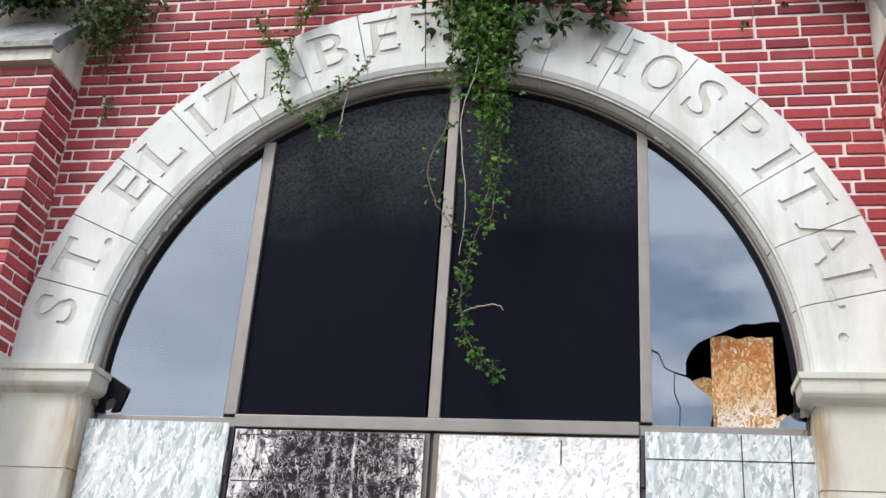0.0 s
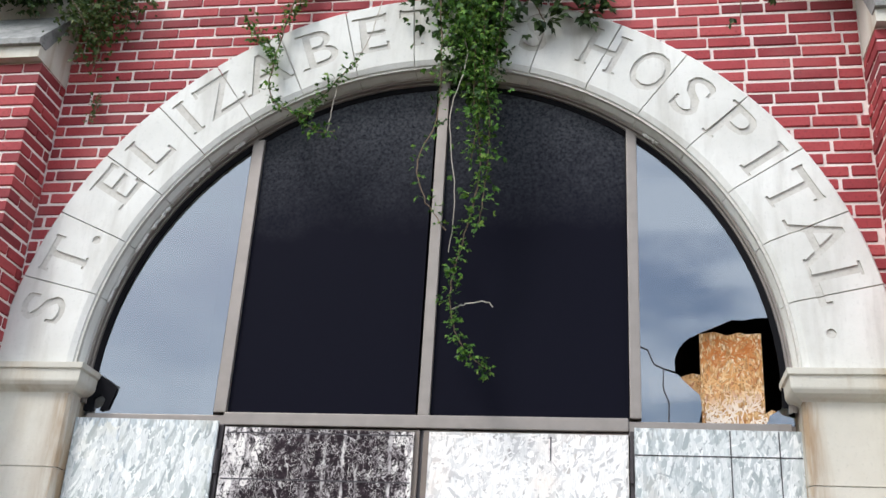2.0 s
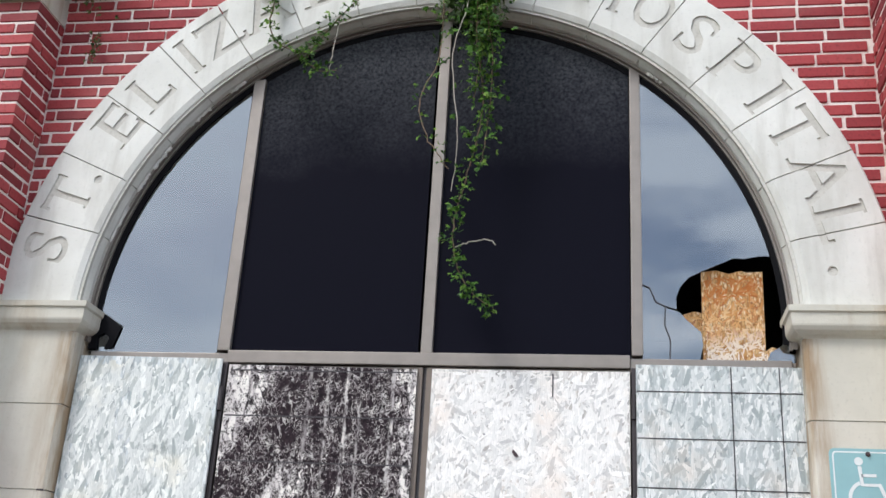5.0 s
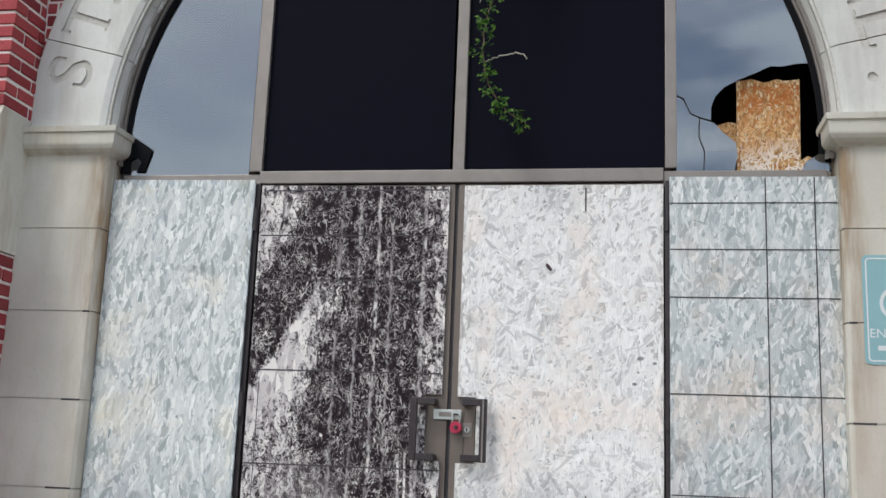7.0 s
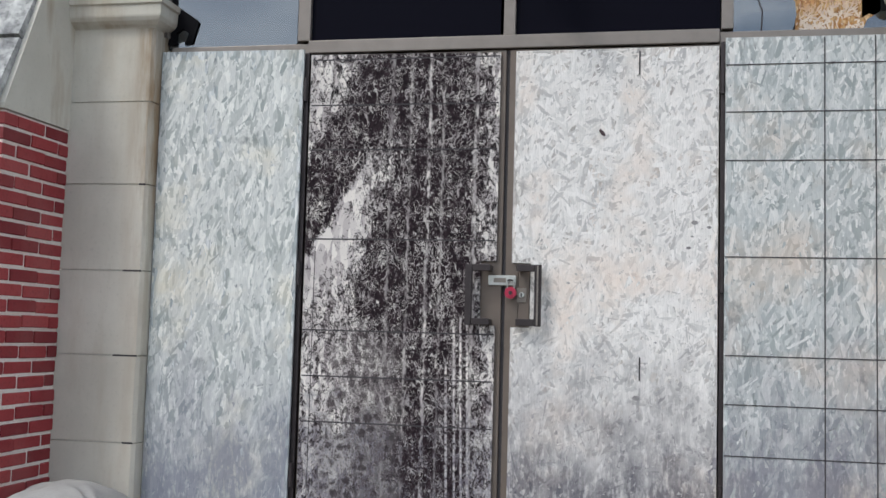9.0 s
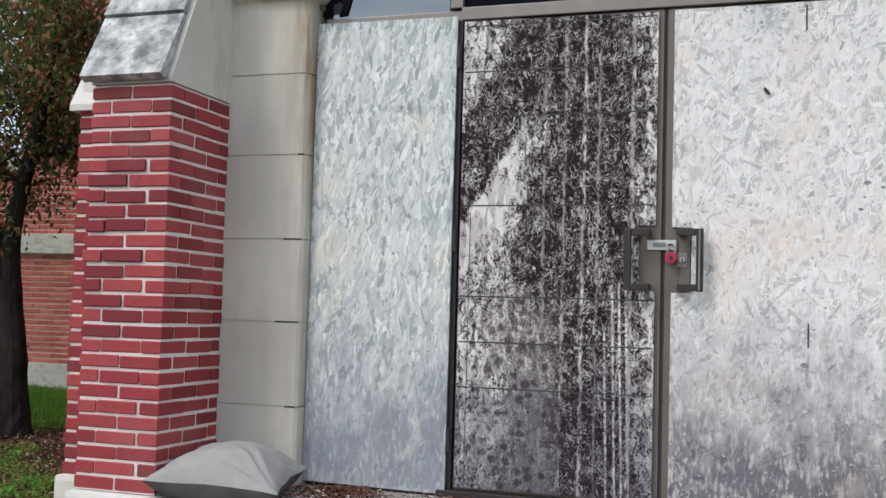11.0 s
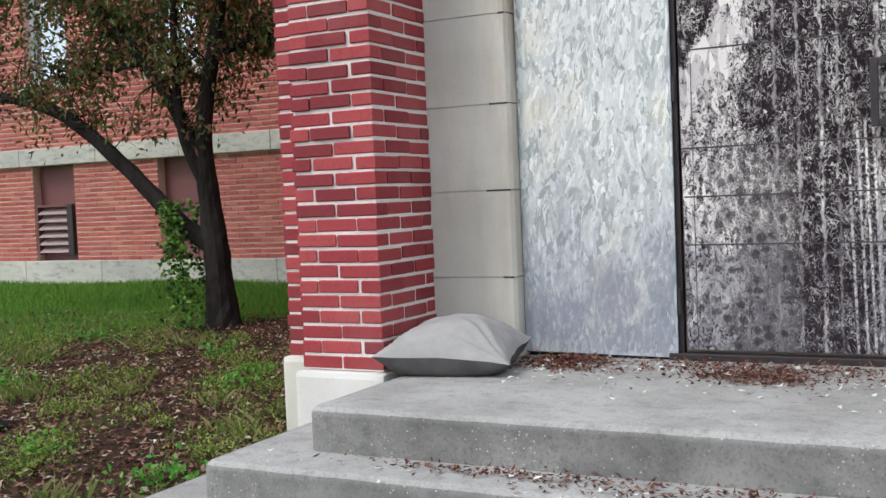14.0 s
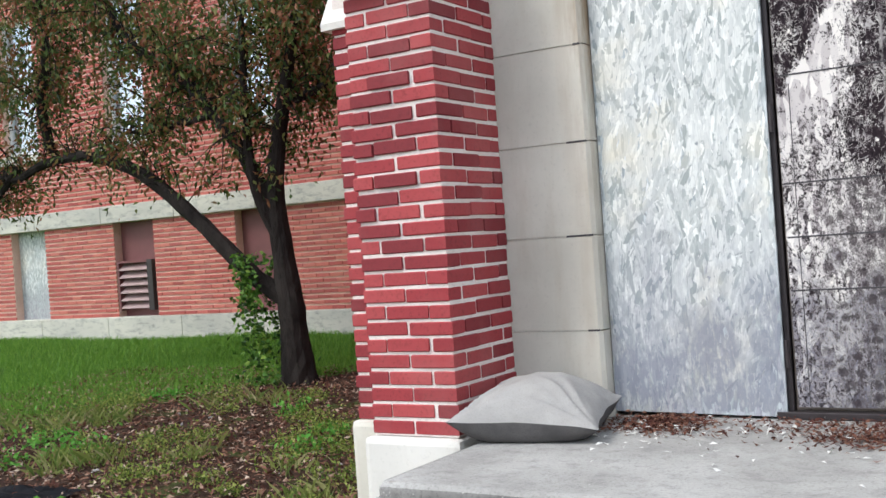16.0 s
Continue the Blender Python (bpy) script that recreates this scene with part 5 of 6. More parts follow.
    for z in (Z1 - 0.022, Z0 + 0.03):
        bm = bmesh.new()
        bmesh.ops.create_cone(bm, cap_ends=True, segments=12, radius1=0.011, radius2=0.008, depth=0.01, matrix=pose((X0 + X1) / 2, Y - 0.004, z, 90))
        part("bolt", bm, RUST, s)


build_sign()


# ---- steps ----
def worn_slab(x0, x1, y0, y1, z0, z1, seed):
    """A concrete slab with a rounded, worn nosing and softened corners."""
    nose, corner = 0.032, 0.05
    outline = []
    for cx, cy, a0 in ((x0 + corner, y0 + corner, 180), (x1 - corner, y0 + corner, 270)):
        outline += [(cx + corner * math.cos(radians(a0 + 15 * k)), cy + corner * math.sin(radians(a0 + 15 * k))) for k in range(7)]
        if a0 == 180:
            n = int((x1 - x0) / 0.05)
            outline += [(x0 + corner + (x1 - x0 - 2 * corner) * k / n, y0) for k in range(1, n)]
    outline += [(x1, y1), (x0, y1)]
    def ring(inset, z):
        row = []
        for x, y in outline:
            dx = inset if x < x0 + corner else -inset if x > x1 - corner else 0.0
            dy = inset if y < y0 + corner else 0.0
            w = noise.noise((x * 7, y * 7, seed)) + 0.6 * noise.noise((x * 23, y * 23, seed + z * 9))
            lift = 0.0 if z < z1 - nose else 0.003 * noise.noise((x * 5, y * 5, seed + 3))
            row.append(bm.verts.new((x + dx, y + dy + (0.004 * w if y < y0 + corner else 0.0), z + lift)))
        return row
    bm = bmesh.new()
    rings = [ring(0.0, z0), ring(0.0, z1 - nose)]
    for k in range(1, 7):
        a = radians(15 * k)
        rings.append(ring(nose * (1 - math.cos(a)), z1 - nose + nose * math.sin(a)))
    m = len(outline)
    for i, (a, b) in enumerate(zip(rings, rings[1:])):
        for k in range(m):
            f = bm.faces.new((a[k], a[(k + 1) % m], b[(k + 1) % m], b[k]))
            # upper nosing takes the lit tread colour, upright faces the shade-darkened one
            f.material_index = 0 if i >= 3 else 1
            f.smooth = i >= 1
    bm.faces.new(rings[-1])
    bmesh.ops.recalc_face_normals(bm, faces=bm.faces)
    return bm


st = empty("entrance_steps", "worn grey concrete entrance steps with stained risers coloured darker for shade, littered with leaves", "steps", kind="structure")
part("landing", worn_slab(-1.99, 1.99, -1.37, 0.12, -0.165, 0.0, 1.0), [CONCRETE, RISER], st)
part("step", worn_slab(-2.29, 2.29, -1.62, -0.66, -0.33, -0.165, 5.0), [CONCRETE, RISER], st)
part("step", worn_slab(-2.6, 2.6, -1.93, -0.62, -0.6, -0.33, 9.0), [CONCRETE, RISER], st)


# ---- the wing behind ----
def build_far():
    h = empty("brick_building", "orange-red brick wing with stone band and base, windows blocked with panels", "building")
    xl, xr, top = -22.0, -2.4, 6.5
    wins = [(-18.3, -17.5), (-16.0, -15.2), (-13.95, -13.16), (-11.67, -10.88), (-9.37, -8.6), (-7.1, -6.33), (-4.8, -4.0)]
    zs = [0.09, 1.415]
    bm = bmesh.new()
    cuts = [xl] + [v for w in wins for v in w] + [xr]
    for i in range(0, len(cuts), 2):
        box(bm, cuts[i], cuts[i + 1], FAR_Y + 0.012, FAR_Y + 0.3, 0.09, 1.415)
        box(bm, cuts[i], cuts[i + 1], FAR_Y + 0.012, FAR_Y + 0.3, 2.56, 4.6)
    box(bm, xl, xr, FAR_Y + 0.012, FAR_Y + 0.3, 1.66, 2.56)
    box(bm, xl, xr, FAR_Y + 0.012, FAR_Y + 0.3, 4.6, top)
    part("wall", bm, FAR_MORTAR, h)
    # stone base and band in long blocks
    x = xl
    k = 0
    while x < xr:
        e = min(x + 1.45, xr)
        part("base_stone", boxed(x + 0.003, e - 0.003, FAR_Y - 0.05, FAR_Y + 0.2, -0.5, 0.09, 0.012), FAR_STONE, h)
        part("band_stone", boxed(x + 0.003, e - 0.003, FAR_Y - 0.06, FAR_Y + 0.2, 1.415, 1.66, 0.012), FAR_STONE, h)
        x = e
    # window bays
    for i, (a, b) in enumerate(wins):
        w = part("window_panel", boxed(a, b, FAR_Y + 0.14, FAR_Y + 0.2, 0.09, 1.415), OSB_GRID if i in (1, 2) else MAROON, h, "weathered board" if i in (1, 2) else "maroon infill panel")
        if i in (3,):
            fx0, fx1, fz0, fz1 = a + 0.06, b - 0.17, 0.2, 0.84
            part("louvre_frame", boxed(fx0 - 0.03, fx0, FAR_Y - 0.0, FAR_Y + 0.14, fz0 - 0.03, fz1 + 0.03), MAROON, w)
            part("louvre_frame", boxed(fx1, fx1 + 0.1, FAR_Y - 0.0, FAR_Y + 0.14, fz0 - 0.03, fz1 + 0.03), DARK_BRONZE, w)
            part("louvre_frame", boxed(fx0, fx1, FAR_Y - 0.0, FAR_Y + 0.14, fz1, fz1 + 0.03), MAROON, w)
            for n in range(6):
                z = fz0 + (fz1 - fz0) * n / 6
                part("slat", prism([(FAR_Y + 0.0, z), (FAR_Y + 0.0, z + 0.012), (FAR_Y + 0.12, z + 0.1), (FAR_Y + 0.12, z + 0.085)], "x", fx0, fx1), LOUVRE, w)
        u = part("window", boxed(a + 0.05, b - 0.05, FAR_Y + 0.15, FAR_Y + 0.16, 2.62, 4.55), CLEAR_GLASS, h, "tall sash reflecting sky")
        for x0, x1, z0, z1 in ((a, a + 0.06, 2.56, 4.6), (b - 0.06, b, 2.56, 4.6), (a + 0.06, b - 0.06, 4.53, 4.6), (a + 0.06, b - 0.06, 2.56, 2.63), (a + 0.06, b - 0.06, 3.55, 3.61)):
            part("sash_bar", boxed(x0, x1, FAR_Y + 0.11, FAR_Y + 0.18, z0, z1), WHITE_FRAME, u)
        # white sheet added behind the sash; its colour stands for reflected sky
        part("reflection_panel", boxed(a + 0.03, b - 0.03, FAR_Y + 0.22, FAR_Y + 0.24, 2.6, 4.55), WHITE_FRAME, u, "white panel added for the bright sky reflection")
        part("sill", boxed(a - 0.1, b + 0.1, FAR_Y - 0.06, FAR_Y + 0.15, 2.44, 2.56, 0.01), FAR_STONE, h)
    part("roof", boxed(xl, xr, FAR_Y - 0.2, FAR_Y + 6, top, top + 0.25), FAR_STONE, h)
    part("back_wall", boxed(xl, xr, FAR_Y + 0.5, FAR_Y + 0.6, -0.3, top), INSIDE, h)
    # courses: bricks with recessed joints
    verts, faces = [], []
    def course_bricks(x0, x1, z, off):
        x = x0 - off
        while x < x1 - 0.02:
            a, b = max(x, x0), min(x + 0.203, x1)
            if b - a > 0.02:
                k = len(verts)
                y, y2, hh, c = FAR_Y + rng.uniform(-0.002, 0.002), FAR_Y + 0.02, 0.046, 0.003
                verts.extend([(a, y2, z), (b, y2, z), (b, y2, z + hh), (a, y2, z + hh), (a + c, y, z + c), (b - c, y, z + c), (b - c, y, z + hh - c), (a + c, y, z + hh - c)])
                faces.extend([(k + 4, k + 5, k + 6, k + 7), (k, k + 1, k + 5, k + 4), (k + 1, k + 2, k + 6, k + 5), (k + 2, k + 3, k + 7, k + 6), (k + 3, k, k + 4, k + 7)])
            x += 0.2062
    n = 0
    z = 0.095
    while z < top - 0.1:
        n += 1
        if not 1.36 < z < 1.655:
            split = z < 1.4 or 2.5 < z < 4.58
            spans = [(cuts[i], cuts[i + 1]) for i in range(0, len(cuts), 2)] if split else [(xl, xr)]
            for a, b in spans:
                if b > -16.5:
                    course_bricks(max(a, -16.5), b, z, 0.1 * (n % 2))
        z += 0.0662 if not 1.36 < z < 1.655 else 0.02
    o = mesh_of("brickwork", verts, faces, FAR_BRICK, h)
    o["kind"] = "stuff"


build_far()


# ---- leaves ----
def add_leaf(verts, faces, p, d, n, length, width, curl=0.15):
    """A pointed leaf of four faces, bent along its rib."""
    d, n = d.normalized(), n.normalized()
    s = d.cross(n)
    s = s.normalized() if s.length > 1e-5 else Vector((1, 0, 0))
    n = s.cross(d)
    k = len(verts)
    verts.append(p)
    m = p + d * length * 0.45 - n * length * 0.02
    verts.append(m + s * width * 0.5 + n * width * curl)
    verts.append(m)
    verts.append(m - s * width * 0.5 + n * width * curl)
    verts.append(p + d * length - n * length * curl)
    faces.append((k, k + 2, k + 1))
    faces.append((k, k + 3, k + 2))
    faces.append((k + 1, k + 2, k + 4))
    faces.append((k + 2, k + 3, k + 4))


def rand_dir(r, up=0.0):
    while True:
        v = Vector((r.uniform(-1, 1), r.uniform(-1, 1), r.uniform(-1, 1)))
        if 0.05 < v.length < 1:
            return (v.normalized() + Vector((0, 0, up))).normalized()


# ---- tree ----
def build_tree():
    r = random.Random(21)
    tr = empty("tree", "small dark-barked tree with drooping green and russet leaves", "tree")
    bx, by = TREE_X, TREE_Y
    g = ground_z(bx, by)
    def W(x, z, dy=0.0):
        return Vector((x + 0.09, by + dy, z))
    main = smooth_path([W(-5.9, g - 0.1), W(-5.92, g + 0.3), W(-5.95, g + 0.75), W(-6.0, g + 1.15), W(-6.03, g + 1.6), W(-5.98, g + 2.0), W(-5.87, g + 2.45), W(-5.7, g + 3.1), W(-5.65, g + 4.0)], 4)
    nm = len(main)
    part("trunk", tube(main, [max(0.02, 0.14 - 0.115 * (i / nm) + 0.07 * math.exp(-i / 1.5)) for i in range(nm)], 12, None, 0.08, r), BARK, tr)
    limbs = [
        ([W(-5.98, g + 0.72), W(-6.36, g + 1.0, -0.05), W(-6.92, g + 1.52, -0.1), W(-7.55, g + 1.97, -0.12), W(-8.2, g + 2.2, -0.15), W(-8.85, g + 2.2, -0.15), W(-9.4, g + 2.08, -0.15), W(-9.9, g + 2.3, -0.2)], 0.078),
        ([W(-6.03, g + 1.35), W(-6.25, g + 1.95, -0.08), W(-6.6, g + 2.45, -0.12), W(-7.0, g + 2.85, -0.15), W(-7.5, g + 3.2, -0.2), W(-8.0, g + 3.9, -0.2)], 0.07),
        ([W(-6.0, g + 1.2, 0.0), W(-6.16, g + 1.7, -0.1), W(-6.18, g + 2.3, -0.15), W(-6.1, g + 3.2, -0.2)], 0.055),
        ([W(-8.75, g + 2.3, -0.15), W(-8.8, g + 2.8, -0.2), W(-8.6, g + 3.4, -0.25), W(-8.8, g + 4.1, -0.2)], 0.05),
        ([W(-6.6, g + 2.4, -0.12), W(-7.1, g + 2.35, -0.2), W(-7.6, g + 2.35, -0.25)], 0.025),
        ([W(-5.97, g + 2.4, 0.05), W(-5.5, g + 2.55, 0.15), W(-5.0, g + 2.7, 0.2)], 0.04),
        ([W(-9.3, g + 2.2, -0.15), W(-9.6, g + 1.9, -0.2), W(-9.85, g + 1.75, -0.2)], 0.03),
    ]
    tips = []
    for pts, r0 in limbs:
        path = smooth_path(pts, 5)
        n = len(path)
        part("limb", tube(path, [r0 * (1 - 0.75 * i / n) + 0.008 for i in range(n)], 8, None, 0.1, r), BARK, tr)
        tips += path[int(n * 0.3):]
    tips += main[int(nm * 0.62):]
    # twigs, hanging
    bm = bmesh.new()
    verts, faces = [], []
    anchors = []
    for p in tips:
        for _ in range(5):
            d = rand_dir(r, 0.35)
            L = r.uniform(0.25, 0.85)
            q = [p]
            for k in range(4):
                d = (d + Vector((0, 0, -0.16 * k)) + 0.25 * rand_dir(r)).normalized()
                q.append(q[-1] + d * L / 4)
            if q[-1].z < g + 1.75 or (q[-1].z < g + 2.25 and r.random() < 0.55):
                continue
            tube(q, [0.008, 0.006, 0.005, 0.004, 0.002], 4, bm)
            anchors += q[1:]
    # uneven crown: clumps that fill the upper part, with gaps
    part("twig_growth", bm, BARK, tr)["kind"] = "stuff"
    for p in anchors:
        if p.z < g + 1.6 or r.random() > (0.62 if p.z > g + 2.4 else 0.42):
            continue
        for _ in range(20):
            a = p + Vector((r.gauss(0, 0.08), r.gauss(0.08, 0.08), r.gauss(-0.06, 0.1)))
            add_leaf(verts, faces, a, rand_dir(r, -0.9), rand_dir(r, 0.6), r.uniform(0.045, 0.09), r.uniform(0.02, 0.036))
    for _ in range(110):
        c = Vector((bx + r.uniform(-4.8, 0.9), by + 0.3 + r.gauss(0, 0.6), g + r.uniform(2.75, 5.0)))
        for _ in range(110):
            a = c + Vector((r.gauss(0, 0.14), r.gauss(0, 0.14), r.gauss(0, 0.17)))
            add_leaf(verts, faces, a, rand_dir(r, -0.9), rand_dir(r, 0.6), r.uniform(0.05, 0.1), r.uniform(0.024, 0.042))
    for _ in range(42):
        c = Vector((bx + r.uniform(-1.0, 0.9), by + 0.2 + r.gauss(0, 0.35), g + r.uniform(2.6, 4.2)))
        for _ in range(120):
            a = c + Vector((r.gauss(0, 0.13), r.gauss(0, 0.13), r.gauss(0, 0.17)))
            add_leaf(verts, faces, a, rand_dir(r, -0.9), rand_dir(r, 0.6), r.uniform(0.045, 0.09), r.uniform(0.022, 0.038))
    o = mesh_of("crown", verts, faces, TREE_LEAF, tr)
    o["kind"] = "stuff"
    # ivy on the foot of the trunk
    verts, faces = [], []
    for _ in range(1150):
        a = r.uniform(1.2, 5.0)
        z = g + r.uniform(0, 1.0) ** 0.8 * 1.15
        rad = 0.17 + abs(r.gauss(0, 0.09)) * (1.2 - 0.5 * (z - g))
        p = Vector((bx - 0.06 - 0.16 * (z - g) + rad * math.cos(a) * 1.1, by + rad * math.sin(a) * 0.9 - 0.05, z))
        add_leaf(verts, faces, p, rand_dir(r, -0.3), rand_dir(r, 0.4), r.uniform(0.04, 0.075), r.uniform(0.03, 0.05))
    mesh_of("ivy", verts, faces, VINE_LEAF, tr, "green ivy climbing the trunk")


TREE_X, TREE_Y = -5.87, 2.85
build_tree()


# ---- vines over the arch ----
def vine(name_label, strands, seed, leaf, density=1.0, spread=0.05, size=(0.035, 0.06), clump=(), stem=STEM):
    r = random.Random(seed)
    v = empty("vine", name_label, "vine", "climbing vines")
    verts, faces = [], []
    for pts, leafy in strands:
        path = smooth_path(pts, 7)
        path = [p + Vector((r.gauss(0, 0.0025), r.gauss(0, 0.0025), r.gauss(0, 0.0025))) for p in path]
        part("stem", tube(path, [(0.0042 if leafy > 0 else 0.0024) * (1 - 0.6 * i / len(path)) + 0.001 for i in range(len(path))], 5), stem if leafy > 0 else PALE_STEM, v)
        for i, p in enumerate(path):
            k = i / len(path)
            m = leafy * density * 7 * (1 - 0.55 * k)
            for _ in range(int(m) + (r.random() < m % 1)):
                base = p + Vector((r.gauss(0, spread), r.gauss(-0.02, spread * 0.6), r.gauss(0, spread)))
                out = (base - p + Vector((0, -0.03, -0.04))).normalized()
                n = rand_dir(r, 0.5) + Vector((0, -0.8, 0))
                L = r.uniform(*size)
                for a in (-0.7, 0.0, 0.7):
                    d = Matrix.Rotation(a, 3, n.normalized()) @ (out + 0.35 * rand_dir(r))
                    add_leaf(verts, faces, base, d, n, L * (1.0 if a == 0 else 0.8), L * 0.5)
    for cx, cy, cz, sx, sy, sz, count in clump:
        for _ in range(count):
            base = Vector((cx + r.gauss(0, sx), min(cy + r.gauss(0, sy), -0.13), cz + r.gauss(0, sz)))
            n = rand_dir(r, 0.4) + Vector((0, -0.9, 0))
            L = r.uniform(*size)
            out = rand_dir(r, -0.7)
            for a in (-0.8, 0.0, 0.8):
                d = Matrix.Rotation(a, 3, n.normalized()) @ out
                add_leaf(verts, faces, base, d, n, L * (1.0 if a == 0 else 0.8), L * 0.5)
    f = mesh_of("foliage", verts, faces, leaf, v)
    return v


Y = -0.2
vine("thick green creeper hanging from the crown of the arch", [
    ([(0.1, -0.13, 5.0), (0.12, -0.2, 4.6), (0.2, -0.3, 4.2), (0.21, -0.26, 3.8), (0.25, Y, 3.45), (0.19, Y, 3.1), (0.14, Y, 2.85), (0.16, Y, 2.64), (0.24, Y, 2.5), (0.34, Y, 2.43)], 0.9),
    ([(0.2, -0.13, 5.0), (0.25, -0.25, 4.5), (0.25, -0.3, 4.05), (0.29, -0.25, 3.7), (0.28, Y, 3.4), (0.25, Y, 3.15)], 1.0),
    ([(-0.05, -0.13, 4.95), (0.0, -0.25, 4.5), (0.03, -0.25, 4.1), (0.02, -0.2, 3.75), (-0.06, Y, 3.5), (-0.02, Y, 3.3), (0.1, Y, 3.12)], 0.3),
    ([(0.3, -0.13, 4.95), (0.34, -0.25, 4.4), (0.3, -0.25, 4.0), (0.25, -0.22, 3.8), (0.2, Y, 3.5)], 0.8),
    ([(0.15, Y, 2.72), (0.23, -0.22, 2.74), (0.31, -0.24, 2.74), (0.34, -0.25, 2.71)], 0.0),
    ([(0.12, Y, 4.3), (0.17, -0.3, 4.0), (0.1, -0.28, 3.7), (0.14, -0.25, 3.3), (0.12, Y, 3.0)], 0.0),
], 11, VINE_LEAF, 1.35, 0.022, (0.018, 0.04), [(0.14, -0.3, 4.62, 0.11, 0.07, 0.18, 900), (0.19, -0.3, 4.25, 0.08, 0.06, 0.17, 620), (0.24, -0.27, 3.85, 0.06, 0.05, 0.18, 240)])
vine("dark leafy shade side of the crown creeper", [([(0.2, -0.12, 4.9), (0.22, -0.17, 4.5), (0.24, -0.18, 4.1)], 0.6)], 12, VINE_DARK, 1.0, 0.07, (0.04, 0.07), [(0.12, -0.2, 4.75, 0.12, 0.05, 0.18, 700), (0.2, -0.2, 4.25, 0.08, 0.04, 0.18, 360)])
vine("thin creeper strand looping over the arch edge", [
    ([(-0.8, -0.13, 5.0), (-0.82, -0.15, 4.6), (-0.86, -0.17, 4.3), (-0.88, -0.2, 4.0), (-0.84, Y, 3.86), (-0.7, Y, 3.78), (-0.6, Y, 3.68), (-0.5, Y, 3.68)], 0.75),
    ([(-1.05, -0.14, 4.42), (-1.0, -0.16, 4.3), (-0.9, -0.18, 4.22), (-0.86, -0.18, 4.1)], 0.7),
    ([(-0.66, Y, 3.76), (-0.6, Y, 3.86), (-0.5, -0.22, 3.98), (-0.42, -0.2, 4.1)], 0.8),
    ([(-0.42, -0.2, 4.1), (-0.36, -0.18, 4.3), (-0.33, -0.16, 4.5), (-0.3, -0.13, 4.7)], 0.0),
    ([(-0.5, -0.22, 3.98), (-0.52, -0.22, 3.8), (-0.53, -0.22, 3.65)], 0.0),
    ([(-0.8, -0.13, 4.75), (-0.75, -0.16, 4.55), (-0.82, -0.17, 4.4)], 1.2),
], 13, VINE_LEAF, 0.95, 0.02, (0.022, 0.042))
vine("broad dark leaves lying on the arch beside its crown", [
    ([(0.3, -0.14, 4.75), (0.45, -0.17, 4.55), (0.5, -0.18, 4.4), (0.55, -0.18, 4.3)], 0.8),
    ([(0.4, -0.14, 4.7), (0.6, -0.17, 4.55), (0.72, -0.18, 4.5), (0.8, -0.18, 4.4), (0.74, -0.18, 4.34)], 0.9),
], 14, VINE_DARK, 0.8, 0.05, (0.05, 0.09))
vine("bushy creeper spilling from the top of a pier", [
    ([(-2.5, -0.2, 4.75), (-2.3, -0.4, 4.6), (-2.05, -0.45, 4.5), (-1.9, -0.35, 4.3)], 1.0),
    ([(-2.1, -0.2, 4.8), (-1.95, -0.25, 4.5), (-1.88, -0.22, 4.25), (-1.9, -0.2, 4.1)], 1.0),
    ([(-1.9, -0.12, 4.9), (-1.75, -0.15, 4.6), (-1.72, -0.16, 4.4)], 0.6)],
    15, VINE_OLIVE, 1.0, 0.05, (0.018, 0.038), [(-1.92, -0.25, 4.45, 0.09, 0.06, 0.12, 700), (-1.8, -0.2, 4.6, 0.1, 0.05, 0.08, 250)])
vine("dense dark creeper lying on the cap of a pier", [([(-2.7, -0.2, 4.8), (-2.4, -0.35, 4.62), (-2.15, -0.4, 4.55)], 1.0)], 19, VINE_DARK, 1.0, 0.06, (0.03, 0.055),
     [(-2.45, -0.32, 4.7, 0.22, 0.08, 0.09, 1500), (-2.5, -0.2, 4.95, 0.25, 0.06, 0.12, 1500)])
vine("dark creeper over the far pier's cap", [
    ([(2.1, -0.2, 4.85), (1.95, -0.25, 4.68), (1.8, -0.2, 4.55), (1.72, -0.18, 4.42)], 0.8),
    ([(1.6, -0.12, 4.8), (1.55, -0.15, 4.6), (1.52, -0.15, 4.3)], 0.12)],
    16, VINE_DARK, 1.0, 0.05, (0.03, 0.06), [(2.05, -0.3, 4.6, 0.12, 0.07, 0.08, 500), (2.3, -0.3, 4.7, 0.2, 0.08, 0.1, 600)])
vine("small tuft of weed rooted in the brick joints", [([(-1.87, -0.1, 3.98), (-1.86, -0.14, 3.9), (-1.86, -0.15, 3.8)], 0.9)], 17, VINE_OLIVE, 0.9, 0.015, (0.014, 0.026))
vine("few thin tendrils above the arch", [([(1.2, -0.11, 4.95), (1.22, -0.14, 4.8), (1.2, -0.14, 4.7)], 0.5), ([(-0.5, -0.11, 4.95), (-0.48, -0.14, 4.75), (-0.52, -0.14, 4.66)], 0.7), ([(0.9, -0.11, 5.0), (0.93, -0.14, 4.8)], 0.4)], 18, VINE_LEAF, 0.7, 0.02, (0.025, 0.045))


